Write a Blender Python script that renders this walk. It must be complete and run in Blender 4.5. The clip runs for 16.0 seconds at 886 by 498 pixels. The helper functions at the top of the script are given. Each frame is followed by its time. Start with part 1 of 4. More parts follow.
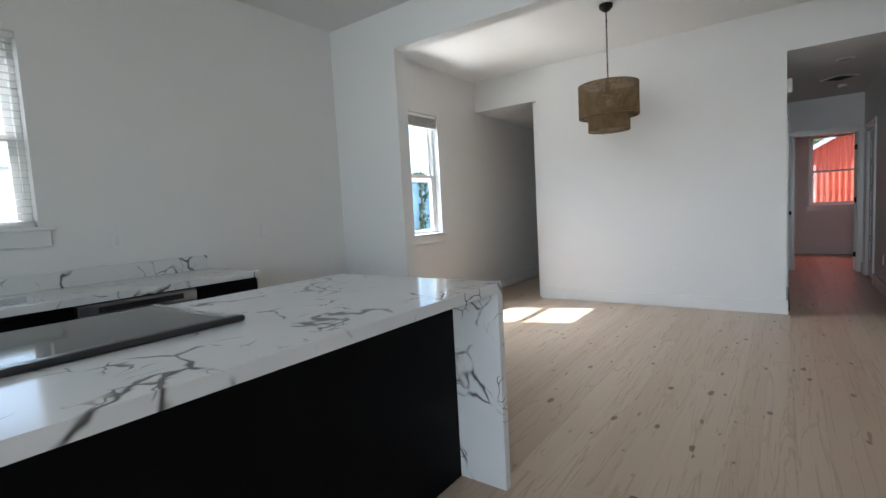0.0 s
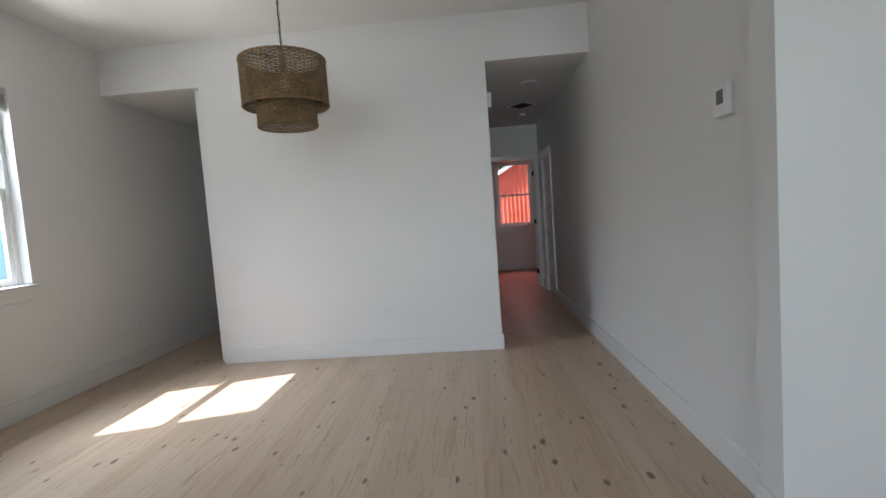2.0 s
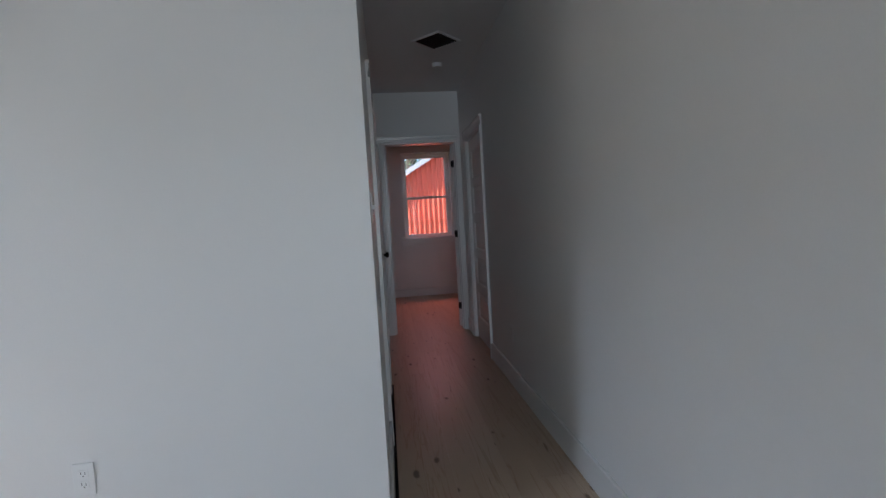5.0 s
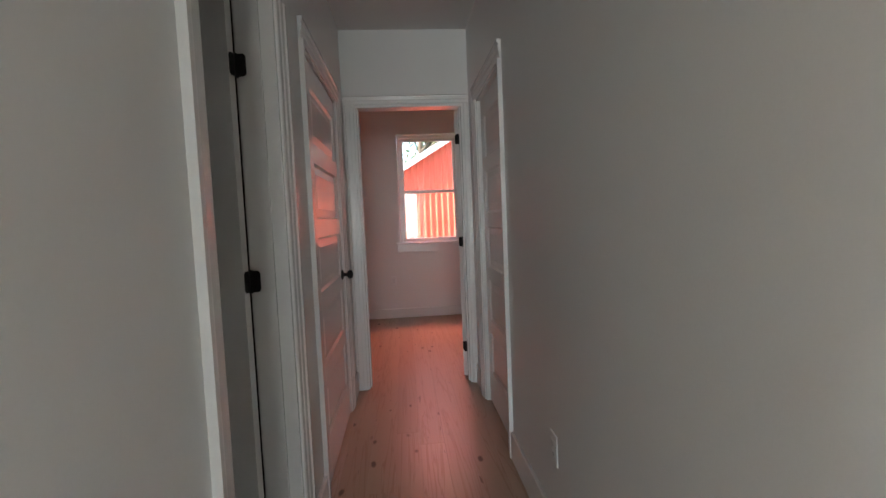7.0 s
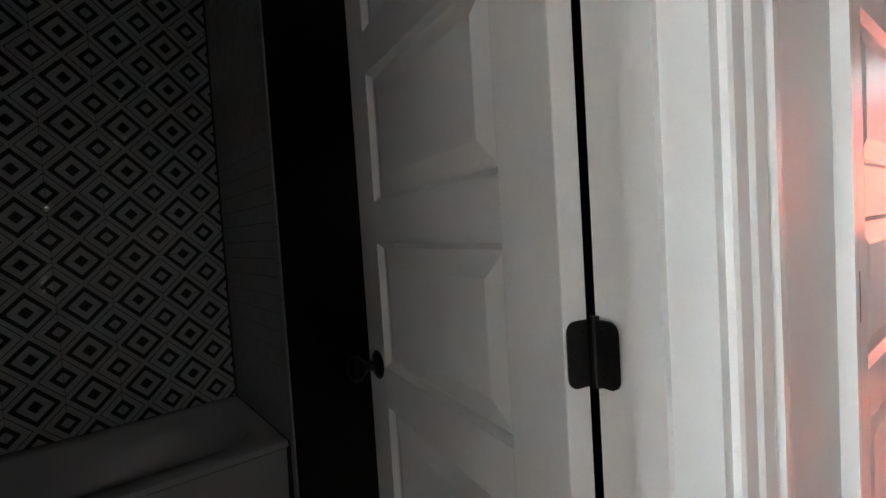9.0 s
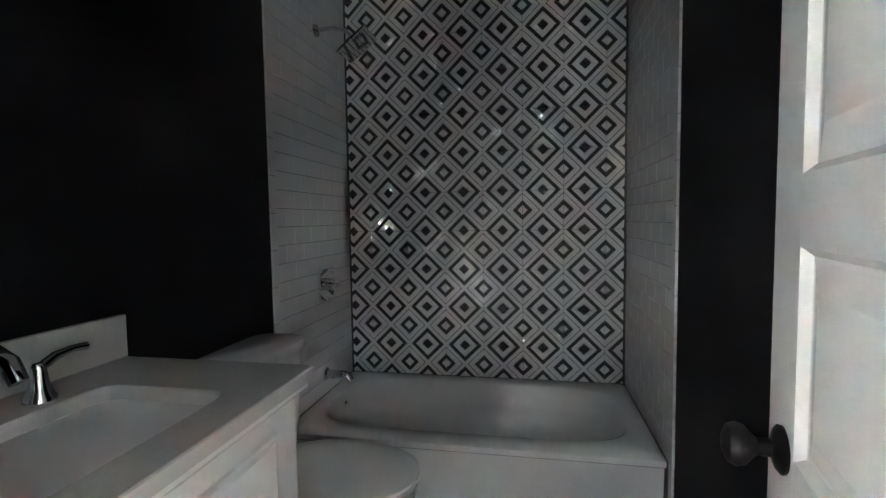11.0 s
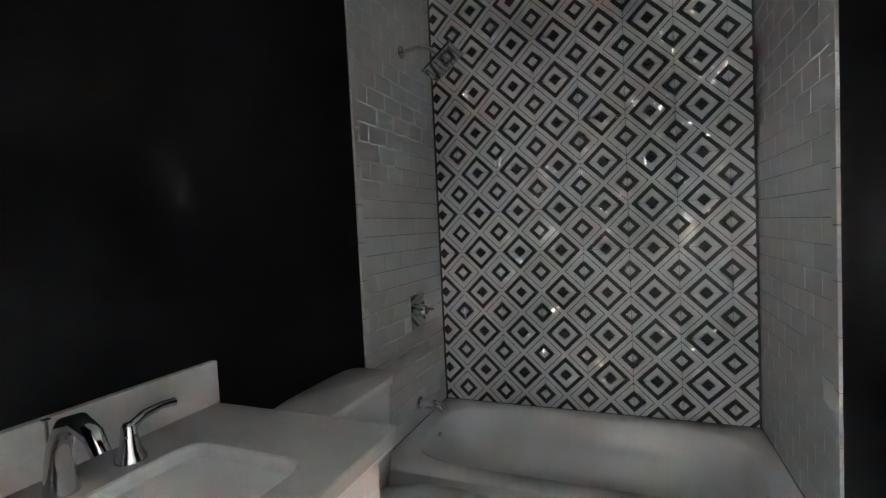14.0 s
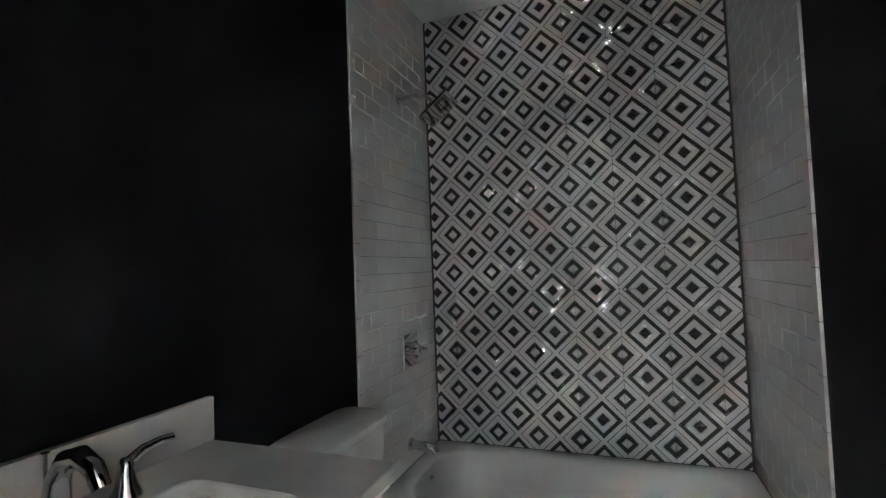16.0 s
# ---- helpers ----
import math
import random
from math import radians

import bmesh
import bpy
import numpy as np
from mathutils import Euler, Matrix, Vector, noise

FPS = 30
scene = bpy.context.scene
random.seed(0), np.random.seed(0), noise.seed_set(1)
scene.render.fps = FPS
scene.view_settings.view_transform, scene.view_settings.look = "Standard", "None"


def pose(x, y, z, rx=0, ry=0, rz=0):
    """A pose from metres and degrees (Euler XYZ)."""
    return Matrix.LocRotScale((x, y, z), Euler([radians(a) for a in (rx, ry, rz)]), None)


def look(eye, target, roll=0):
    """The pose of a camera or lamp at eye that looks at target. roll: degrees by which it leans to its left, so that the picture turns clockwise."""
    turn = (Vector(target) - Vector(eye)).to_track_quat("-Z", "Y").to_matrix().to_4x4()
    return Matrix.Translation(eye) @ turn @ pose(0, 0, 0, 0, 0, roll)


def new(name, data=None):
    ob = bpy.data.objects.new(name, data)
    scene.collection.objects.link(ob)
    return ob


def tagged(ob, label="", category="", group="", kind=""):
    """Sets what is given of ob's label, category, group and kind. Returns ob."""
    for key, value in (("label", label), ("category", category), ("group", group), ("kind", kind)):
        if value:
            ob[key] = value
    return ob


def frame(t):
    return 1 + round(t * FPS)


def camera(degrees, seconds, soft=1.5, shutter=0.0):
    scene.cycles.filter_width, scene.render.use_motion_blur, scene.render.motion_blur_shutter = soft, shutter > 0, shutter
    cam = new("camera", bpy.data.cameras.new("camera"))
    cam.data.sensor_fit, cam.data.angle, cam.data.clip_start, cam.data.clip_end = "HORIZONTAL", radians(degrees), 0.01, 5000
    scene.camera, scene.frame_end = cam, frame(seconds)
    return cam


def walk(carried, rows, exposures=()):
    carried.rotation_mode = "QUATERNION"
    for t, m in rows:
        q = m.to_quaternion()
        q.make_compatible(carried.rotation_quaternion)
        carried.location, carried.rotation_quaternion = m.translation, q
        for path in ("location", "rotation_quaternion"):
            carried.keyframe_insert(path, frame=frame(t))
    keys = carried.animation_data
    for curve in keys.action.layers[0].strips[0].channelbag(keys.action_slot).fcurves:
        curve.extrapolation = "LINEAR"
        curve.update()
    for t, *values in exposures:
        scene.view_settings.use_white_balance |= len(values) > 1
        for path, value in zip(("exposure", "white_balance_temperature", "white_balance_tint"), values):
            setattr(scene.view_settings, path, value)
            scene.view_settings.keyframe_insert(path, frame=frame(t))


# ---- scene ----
cam = camera(86.7, 16.0)
PATH = [
    (0, (-0.034, 0.6, 1.255), (-1.211, 2.208, 1.093), -3.2),
    (0.5, (-0.089, 0.978, 1.281), (-0.977, 2.764, 1.138), -3.5),
    (1, (-0.206, 1.365, 1.275), (-0.747, 3.285, 1.142), -3.2),
    (1.5, (-0.253, 1.734, 1.251), (-0.521, 3.711, 1.12), -3.6),
    (2, (-0.238, 2.146, 1.28), (-0.365, 4.137, 1.138), -4.1),
    (2.5, (-0.253, 2.593, 1.289), (-0.263, 4.586, 1.126), -4.0),
    (3, (-0.198, 3.012, 1.278), (-0.088, 5.001, 1.102), -4.2),
    (3.5, (-0.116, 3.432, 1.283), (0.035, 5.419, 1.107), -3.8),
    (4, (-0.084, 3.865, 1.288), (0.135, 5.848, 1.136), -3.9),
    (6.3, (0.296, 5.805, 1.239), (0.517, 7.788, 1.11), -2.7),
    (6.5, (0.337, 5.973, 1.244), (0.544, 7.957, 1.103), -2.5),
    (7, (0.382, 6.377, 1.267), (0.545, 8.366, 1.133), -2.4),
    (7.5, (0.422, 6.769, 1.263), (0.434, 8.765, 1.136), -2.6),
    (8, (0.349, 7.089, 1.239), (0.004, 9.054, 1.109), -2.1),
    (8.5, (0.233, 7.377, 1.236), (-0.723, 9.129, 1.107), -2.4),
    (9, (0.155, 7.584, 1.222), (-1.411, 8.824, 1.133), -3.6),
    (9.5, (0.061, 7.701, 1.212), (-1.778, 8.484, 1.114), -4.4),
    (10, (-0.043, 7.729, 1.234), (-2.01, 8.081, 1.14), -2.7),
    (12.3, (-0.089, 7.841, 1.239), (-1.908, 7.035, 1.027), -1.6),
    (12.5, (-0.091, 7.844, 1.235), (-1.908, 7.044, 0.996), -1.6),
    (13, (-0.129, 7.827, 1.238), (-1.962, 7.08, 0.953), -1.5),
    (13.5, (-0.19, 7.776, 1.257), (-2.029, 7.027, 1.018), -2.4),
    (14, (-0.221, 7.749, 1.315), (-2.071, 6.995, 1.227), -2.8),
    (14.5, (-0.227, 7.75, 1.365), (-2.072, 6.981, 1.453), -2.9),
    (15, (-0.223, 7.76, 1.394), (-2.053, 6.98, 1.602), -3.0),
    (15.5, (-0.209, 7.73, 1.388), (-2.049, 6.978, 1.614), -2.7),
    (16, (-0.175, 7.742, 1.31), (-2.045, 7.037, 1.392), -2.2),
]
EXPOSURES = [(0.0, 1.85, 6150, 11), (1.5, 1.75, 6300, 12), (2.5, 1.6, 6100, 12), (4.0, 1.5, 5800, 12), (6.5, 2.35, 6100, 11), (7.0, 2.85, 6700, 11), (8.0, 3.4, 6950, 11), (9.0, 4.6, 6400, 11), (9.6, 5.95, 6050, 8), (10.2, 6.9, 6050, 8), (12.3, 8.45, 6450, 9), (13.2, 8.35, 6450, 9), (14.5, 8.3, 6400, 9), (16.0, 8.4, 6400, 9)]
walk(cam, [(t, look(eye, target, roll)) for t, eye, target, roll in PATH], EXPOSURES)

# ---- world and light ----
SUN = Vector((-1.12, -0.35, 1.38)).normalized()
world = bpy.data.worlds.new("world")
scene.world = world
world.use_nodes = True
sky = world.node_tree.nodes.new("ShaderNodeTexSky")
sky.sky_type, sky.sun_disc = "NISHITA", False
sky.sun_elevation = math.asin(SUN.z)
sky.sun_rotation = math.atan2(SUN.x, SUN.y)
world.node_tree.links.new(sky.outputs[0], world.node_tree.nodes["Background"].inputs[0])
world.node_tree.nodes["Background"].inputs[1].default_value = 0.13
sun = new("sun", bpy.data.lights.new("sun", "SUN"))
sun.data.energy, sun.data.angle, sun.data.color = 5.0, radians(0.5), (1.0, 0.96, 0.9)
sun.matrix_world = look((0, 0, 20), Vector((0, 0, 20)) - SUN)


def window_fill(eye, target, w, h, watts, color):
    """An added area lamp that stands in for sky or bounced light at a window."""
    ob = new("window_fill", bpy.data.lights.new("window_fill", "AREA"))
    ob.data.shape, ob.data.size, ob.data.size_y, ob.data.energy, ob.data.color = "RECTANGLE", w, h, watts, color
    ob.matrix_world = look(eye, target)
    return ob


# added high outside the dining window to boost the sky's light indoors
window_fill((-5.1, 5.08, 3.3), (-2.5, 5.08, 1.1), 2.2, 1.6, 150, (0.78, 0.89, 1.0))
# added below the sill, aimed up, in place of light off the sunny ground
window_fill((-4.85, 5.08, 0.15), (-2.9, 5.08, 2.3), 2.0, 0.7, 50, (1.0, 0.96, 0.90))
# the same boost for the kitchen window, a bluer lamp
window_fill((-5.1, 0.98, 3.3), (-2.5, 0.98, 1.4), 2.2, 1.6, 42, (0.66, 0.82, 1.0))
# red lamp added for the glow that the red building would throw in
window_fill((0.74, 13.6, 3.2), (0.74, 11.0, 1.4), 1.4, 1.0, 30, (1.0, 0.25, 0.16))
# lamp on the room side of the made-up back window, to brighten hall and bathroom
window_fill((-0.45, -2.28, 1.38), (-0.45, 3.0, 1.33), 4.0, 2.0, 11, (0.84, 0.92, 1.0)).data.spread = radians(95)


# ---- materials ----
def nodes_of(name, rough=0.6, metal=0.0, spec=0.5):
    m = bpy.data.materials.new(name)
    m.use_nodes = True
    nt = m.node_tree
    b = nt.nodes["Principled BSDF"]
    b.inputs["Roughness"].default_value, b.inputs["Metallic"].default_value = rough, metal
    b.inputs["Specular IOR Level"].default_value = spec
    return m, nt, b


def node(nt, kind, **values):
    n = nt.nodes.new(kind)
    for k, v in values.items():
        n.inputs[k.replace("_", " ")].default_value = v
    return n


def ramp(nt, source, stops, constant=False):
    r = nt.nodes.new("ShaderNodeValToRGB")
    r.color_ramp.interpolation = "CONSTANT" if constant else "LINEAR"
    while len(r.color_ramp.elements) < len(stops):
        r.color_ramp.elements.new(0.5)
    for e, (p, c) in zip(r.color_ramp.elements, stops):
        e.position, e.color = p, (*c, 1) if not isinstance(c, float) else (c, c, c, 1)
    nt.links.new(source, r.inputs[0])
    return r.outputs[0]


def mix(nt, fac, a, b, mode="MIX"):
    n = nt.nodes.new("ShaderNodeMix")
    n.data_type, n.blend_type = "RGBA", mode
    for i, v in ((0, fac), (6, a), (7, b)):
        if isinstance(v, (int, float)):
            n.inputs[i].default_value = v
        elif isinstance(v, tuple):
            n.inputs[i].default_value = (*v, 1)
        else:
            nt.links.new(v, n.inputs[i])
    return n.outputs[2]


def mapped(nt, scale=(1, 1, 1), space="Object"):
    tc = nt.nodes.new("ShaderNodeTexCoord")
    mp = nt.nodes.new("ShaderNodeMapping")
    mp.inputs["Scale"].default_value = scale
    if space == "World":
        g = nt.nodes.new("ShaderNodeNewGeometry")
        nt.links.new(g.outputs["Position"], mp.inputs[0])
    else:
        nt.links.new(tc.outputs[space], mp.inputs[0])
    return mp.outputs[0]


def noise_of(nt, vec, scale, detail=4, rough=0.55, distort=0.0):
    n = node(nt, "ShaderNodeTexNoise", Scale=scale, Detail=detail, Roughness=rough, Distortion=distort)
    nt.links.new(vec, n.inputs["Vector"])
    return n.outputs["Fac"]


def bump(nt, b, height, strength, dist=0.002):
    n = node(nt, "ShaderNodeBump", Strength=strength, Distance=dist)
    nt.links.new(height, n.inputs["Height"])
    nt.links.new(n.outputs[0], b.inputs["Normal"])


def surface(name, color, rough=0.6, metal=0.0, vary=0.08, scale=3.0, fine=60.0, relief=0.15, spec=0.5, stretch=(1, 1, 1)):
    """A material with variation at two scales: broad stains and fine grain."""
    m, nt, b = nodes_of(name, rough, metal, spec)
    vec = mapped(nt, stretch, "World")
    broad, grain = noise_of(nt, vec, scale), noise_of(nt, vec, fine)
    dark = tuple(c * (1 - vary) for c in color)
    light = tuple(min(1, c * (1 + vary * 0.6)) for c in color)
    c1 = ramp(nt, broad, [(0.3, dark), (0.7, light)])
    c2 = mix(nt, ramp(nt, grain, [(0.35, 0.0), (0.65, 1.0)]), c1, mix(nt, 0.5, c1, dark))
    nt.links.new(c2, b.inputs["Base Color"])
    rr = node(nt, "ShaderNodeMapRange", **{"To_Min": rough * 0.88, "To_Max": min(1, rough * 1.12)})
    nt.links.new(broad, rr.inputs[0])
    nt.links.new(rr.outputs[0], b.inputs["Roughness"])
    bump(nt, b, grain, relief)
    return m


WALL = surface("white_wall_paint", (0.78, 0.775, 0.76), 0.42, vary=0.025, scale=1.2, fine=160, relief=0.12, spec=0.4)
TRIM = surface("white_trim_paint", (0.80, 0.80, 0.785), 0.24, vary=0.02, scale=2, fine=90, relief=0.05)
CEIL = surface("white_ceiling_paint", (0.76, 0.76, 0.745), 0.75, vary=0.03, scale=1.5, fine=200, relief=0.2)
BLACKWALL = surface("black_wall_paint", (0.008, 0.008, 0.009), 0.55, vary=0.2, scale=2, fine=160, relief=0.15, spec=0.2)
BLACKCAB = surface("black_cabinet_paint", (0.004, 0.004, 0.0042), 0.5, vary=0.2, scale=4, fine=90, relief=0.05, spec=0.06)
BRONZE = surface("oil_rubbed_bronze", (0.009, 0.008, 0.008), 0.4, 0.0, vary=0.3, scale=30, fine=300, relief=0.05, spec=0.3)
CHROME = surface("chrome", (0.62, 0.62, 0.64), 0.09, 1.0, vary=0.04, scale=20, fine=200, relief=0.0)
NICKEL = surface("brushed_nickel", (0.5, 0.47, 0.44), 0.3, 1.0, vary=0.08, scale=20, fine=300, relief=0.04)
STEEL = surface("stainless_steel", (0.42, 0.41, 0.40), 0.33, 1.0, vary=0.08, scale=3, fine=120, relief=0.03, stretch=(1, 30, 1))
PORCELAIN = surface("glazed_porcelain", (0.74, 0.735, 0.72), 0.12, vary=0.02, scale=3, fine=80, relief=0.0)
PLASTIC = surface("white_plastic", (0.78, 0.78, 0.77), 0.35, vary=0.02, scale=20, fine=200, relief=0.03)
DARKPLASTIC = surface("dark_plastic", (0.02, 0.02, 0.022), 0.3, vary=0.2, scale=20, fine=200, relief=0.03)
VINYL = surface("white_window_vinyl", (0.80, 0.80, 0.79), 0.3, vary=0.03, scale=6, fine=120, relief=0.03)
BLIND = surface("folded_blind_slats", (0.55, 0.54, 0.52), 0.45, vary=0.08, scale=20, fine=200, relief=0.05)
BLACKGLASS = surface("black_ceramic_glass", (0.008, 0.008, 0.009), 0.06, vary=0.2, scale=10, fine=100, relief=0.0)
GROUT = surface("dark_grey_grout", (0.05, 0.05, 0.05), 0.8, vary=0.12, scale=6, fine=200, relief=0.3)
DARKGAP = surface("dark_gap", (0.01, 0.01, 0.01), 0.9, vary=0.3, scale=20, fine=100)
REED = surface("woven_reed", (0.30, 0.195, 0.095), 0.7, vary=0.45, scale=14, fine=160, relief=0.5)
IRON = surface("dark_iron", (0.025, 0.022, 0.02), 0.45, 0.8, vary=0.3, scale=40, fine=200, relief=0.1)
VANTOP = surface("pale_marble_vanity_top", (0.56, 0.55, 0.53), 0.16, vary=0.10, scale=5, fine=70, relief=0.0)
BATHFLOOR = surface("grey_floor_tile", (0.20, 0.20, 0.205), 0.35, vary=0.25, scale=5, fine=90, relief=0.1)
SIDING = surface("slate_grey_siding", (0.15, 0.175, 0.23), 0.7, vary=0.12, scale=2, fine=60)
WHITESIDING = surface("white_siding", (0.62, 0.64, 0.66), 0.7, vary=0.08, scale=2, fine=60)
BLUE = surface("weathered_blue_boards", (0.22, 0.39, 0.54), 0.75, vary=0.2, scale=1.5, fine=50, relief=0.4)
RED = surface("red_metal_siding", (0.82, 0.19, 0.12), 0.5, vary=0.10, scale=1.0, fine=40, relief=0.1)
ROOFMETAL = surface("grey_roofing", (0.35, 0.34, 0.34), 0.6, vary=0.2, scale=3, fine=50)
LEAF = surface("green_leaves", (0.06, 0.11, 0.035), 0.6, vary=0.4, scale=2.5, fine=30)
BARK = surface("brown_bark", (0.11, 0.085, 0.06), 0.9, vary=0.3, scale=6, fine=50, relief=0.6)
GRASS = surface("dry_grass_ground", (0.14, 0.15, 0.07), 0.95, vary=0.35, scale=0.8, fine=20, relief=0.6)
CONCRETE = surface("grey_slab", (0.3, 0.29, 0.28), 0.9, vary=0.2, scale=2, fine=60)
LCD = surface("grey_display", (0.16, 0.18, 0.16), 0.2, vary=0.05, scale=40, fine=200, relief=0.0)


def glass_material():
    m = bpy.data.materials.new("window_glass")
    m.use_nodes = True
    nt = m.node_tree
    nt.nodes.remove(nt.nodes["Principled BSDF"])
    t, g, x = nt.nodes.new("ShaderNodeBsdfTransparent"), nt.nodes.new("ShaderNodeBsdfGlossy"), nt.nodes.new("ShaderNodeMixShader")
    t.inputs[0].default_value = (0.94, 0.96, 0.95, 1)
    g.inputs["Roughness"].default_value = 0.02
    x.inputs[0].default_value = 0.05
    nt.links.new(t.outputs[0], x.inputs[1]), nt.links.new(g.outputs[0], x.inputs[2])
    nt.links.new(x.outputs[0], nt.nodes["Material Output"].inputs[0])
    return m


GLASS = glass_material()


def pine_material():
    """Pale limed pine: long grain, darker flecks and dark oval knots."""
    m, nt, b = nodes_of("pale_pine_boards", 0.34, spec=0.5)
    vec = mapped(nt, (1, 1, 1), "World")
    info = nt.nodes.new("ShaderNodeObjectInfo")
    shift = nt.nodes.new("ShaderNodeVectorMath")
    shift.operation = "MULTIPLY_ADD"
    comb = nt.nodes.new("ShaderNodeCombineXYZ")
    nt.links.new(info.outputs["Random"], comb.inputs[0]), nt.links.new(info.outputs["Random"], comb.inputs[1])
    nt.links.new(comb.outputs[0], shift.inputs[0])
    shift.inputs[1].default_value = (37.0, 91.0, 0)
    nt.links.new(vec, shift.inputs[2])
    v = shift.outputs[0]

    def stretched(s):
        mp = nt.nodes.new("ShaderNodeMapping")
        mp.inputs["Scale"].default_value = s
        nt.links.new(v, mp.inputs[0])
        return mp.outputs[0]

    grain = noise_of(nt, stretched((60, 2.2, 1)), 1.0, 5, 0.6, 0.4)
    rings = noise_of(nt, stretched((11, 0.55, 1)), 1.0, 3, 0.5, 1.6)
    fleck = noise_of(nt, stretched((34, 3.0, 1)), 1.0, 2, 0.5, 0.6)
    base = ramp(nt, info.outputs["Random"], [(0.0, (0.47, 0.345, 0.245)), (0.5, (0.51, 0.385, 0.28)), (1.0, (0.55, 0.425, 0.315))])
    c = mix(nt, ramp(nt, grain, [(0.38, 0.22), (0.62, 0.0)]), base, (0.47, 0.335, 0.225))
    c = mix(nt, ramp(nt, rings, [(0.5, 0.0), (0.53, 0.6), (0.555, 0.0)]), c, (0.36, 0.23, 0.13))
    c = mix(nt, ramp(nt, fleck, [(0.715, 0.0), (0.735, 0.7)]), c, (0.17, 0.11, 0.07))
    kn = node(nt, "ShaderNodeTexVoronoi", Scale=1.0, Randomness=1.0)
    warp = nt.nodes.new("ShaderNodeVectorMath")
    warp.operation = "MULTIPLY_ADD"
    nz = node(nt, "ShaderNodeTexNoise", Scale=9.0, Detail=2.0)
    nt.links.new(v, nz.inputs["Vector"])
    nt.links.new(nz.outputs["Color"], warp.inputs[0])
    warp.inputs[1].default_value = (0.22, 0.22, 0)
    nt.links.new(stretched((8.0, 3.8, 0.0)), warp.inputs[2])
    nt.links.new(warp.outputs[0], kn.inputs["Vector"])
    size = nt.nodes.new("ShaderNodeMath")
    size.operation = "MULTIPLY_ADD"
    sep = nt.nodes.new("ShaderNodeSeparateColor")
    nt.links.new(kn.outputs["Color"], sep.inputs[0])
    nt.links.new(sep.outputs[0], size.inputs[0])
    size.inputs[1].default_value = 0.10
    nt.links.new(kn.outputs["Distance"], size.inputs[2])
    knot = ramp(nt, size.outputs[0], [(0.10, 1.0), (0.135, 0.8), (0.15, 0.4), (0.185, 0.0)])
    c = mix(nt, knot, c, (0.15, 0.095, 0.06))
    nt.links.new(c, b.inputs["Base Color"])
    rr = ramp(nt, grain, [(0.3, 0.28), (0.7, 0.42)])
    nt.links.new(rr, b.inputs["Roughness"])
    bump(nt, b, grain, 0.12, 0.001)
    return m


PINE = pine_material()


def quartz_material():
    """White quartz with sparse dark branching veins."""
    m, nt, b = nodes_of("veined_white_quartz", 0.12)
    vec = mapped(nt, (1, 1, 1), "World")
    nz = node(nt, "ShaderNodeTexNoise", Scale=3.2, Detail=3.0, Roughness=0.5)
    nt.links.new(vec, nz.inputs["Vector"])
    wv = nt.nodes.new("ShaderNodeVectorMath")
    wv.operation = "MULTIPLY_ADD"
    nt.links.new(nz.outputs["Color"], wv.inputs[0])
    wv.inputs[1].default_value = (0.38, 0.38, 0.38)
    nt.links.new(vec, wv.inputs[2])

    def vein(scale, stops, mask_scale, mask):
        vo = node(nt, "ShaderNodeTexVoronoi", Scale=scale)
        vo.feature = "DISTANCE_TO_EDGE"
        nt.links.new(wv.outputs[0], vo.inputs["Vector"])
        line = ramp(nt, vo.outputs["Distance"], stops)
        return mix(nt, 1.0, line, ramp(nt, noise_of(nt, vec, mask_scale, 3), mask), "MULTIPLY")

    bold = vein(2.4, [(0.0, 1.0), (0.007, 0.9), (0.018, 0.25), (0.03, 0.0)], 3.4, [(0.47, 0.0), (0.56, 1.0)])
    thin = vein(7.0, [(0.0, 1.0), (0.012, 0.8), (0.024, 0.0)], 4.2, [(0.53, 0.0), (0.59, 1.0)])
    soft = ramp(nt, noise_of(nt, vec, 2.0, 3), [(0.3, (0.66, 0.665, 0.66)), (0.7, (0.72, 0.72, 0.71))])
    c = mix(nt, thin, soft, (0.16, 0.155, 0.15))
    c = mix(nt, bold, c, (0.075, 0.07, 0.068))
    nt.links.new(c, b.inputs["Base Color"])
    return m


QUARTZ = quartz_material()


def tile_material(name, color, rough):
    m, nt, b = nodes_of(name, rough)
    info = nt.nodes.new("ShaderNodeObjectInfo")
    c = ramp(nt, info.outputs["Random"], [(0.0, tuple(x * 0.95 for x in color)), (1.0, color)])
    vec = mapped(nt, (1, 1, 1), "World")
    n = noise_of(nt, vec, 9.0, 3)
    c2 = mix(nt, ramp(nt, n, [(0.35, 0.0), (0.75, 0.10)]), c, (0.45, 0.45, 0.45))
    nt.links.new(c2, b.inputs["Base Color"])
    b.inputs["Coat Weight"].default_value, b.inputs["Coat Roughness"].default_value, b.inputs["Coat IOR"].default_value = 1.0, 0.045, 1.7
    return m


SUBWAY = tile_material("white_glazed_tile", (0.70, 0.70, 0.69), 0.2)

TILE = 0.2145
TILE_Y, TILE_Z = 7.835, 1.388


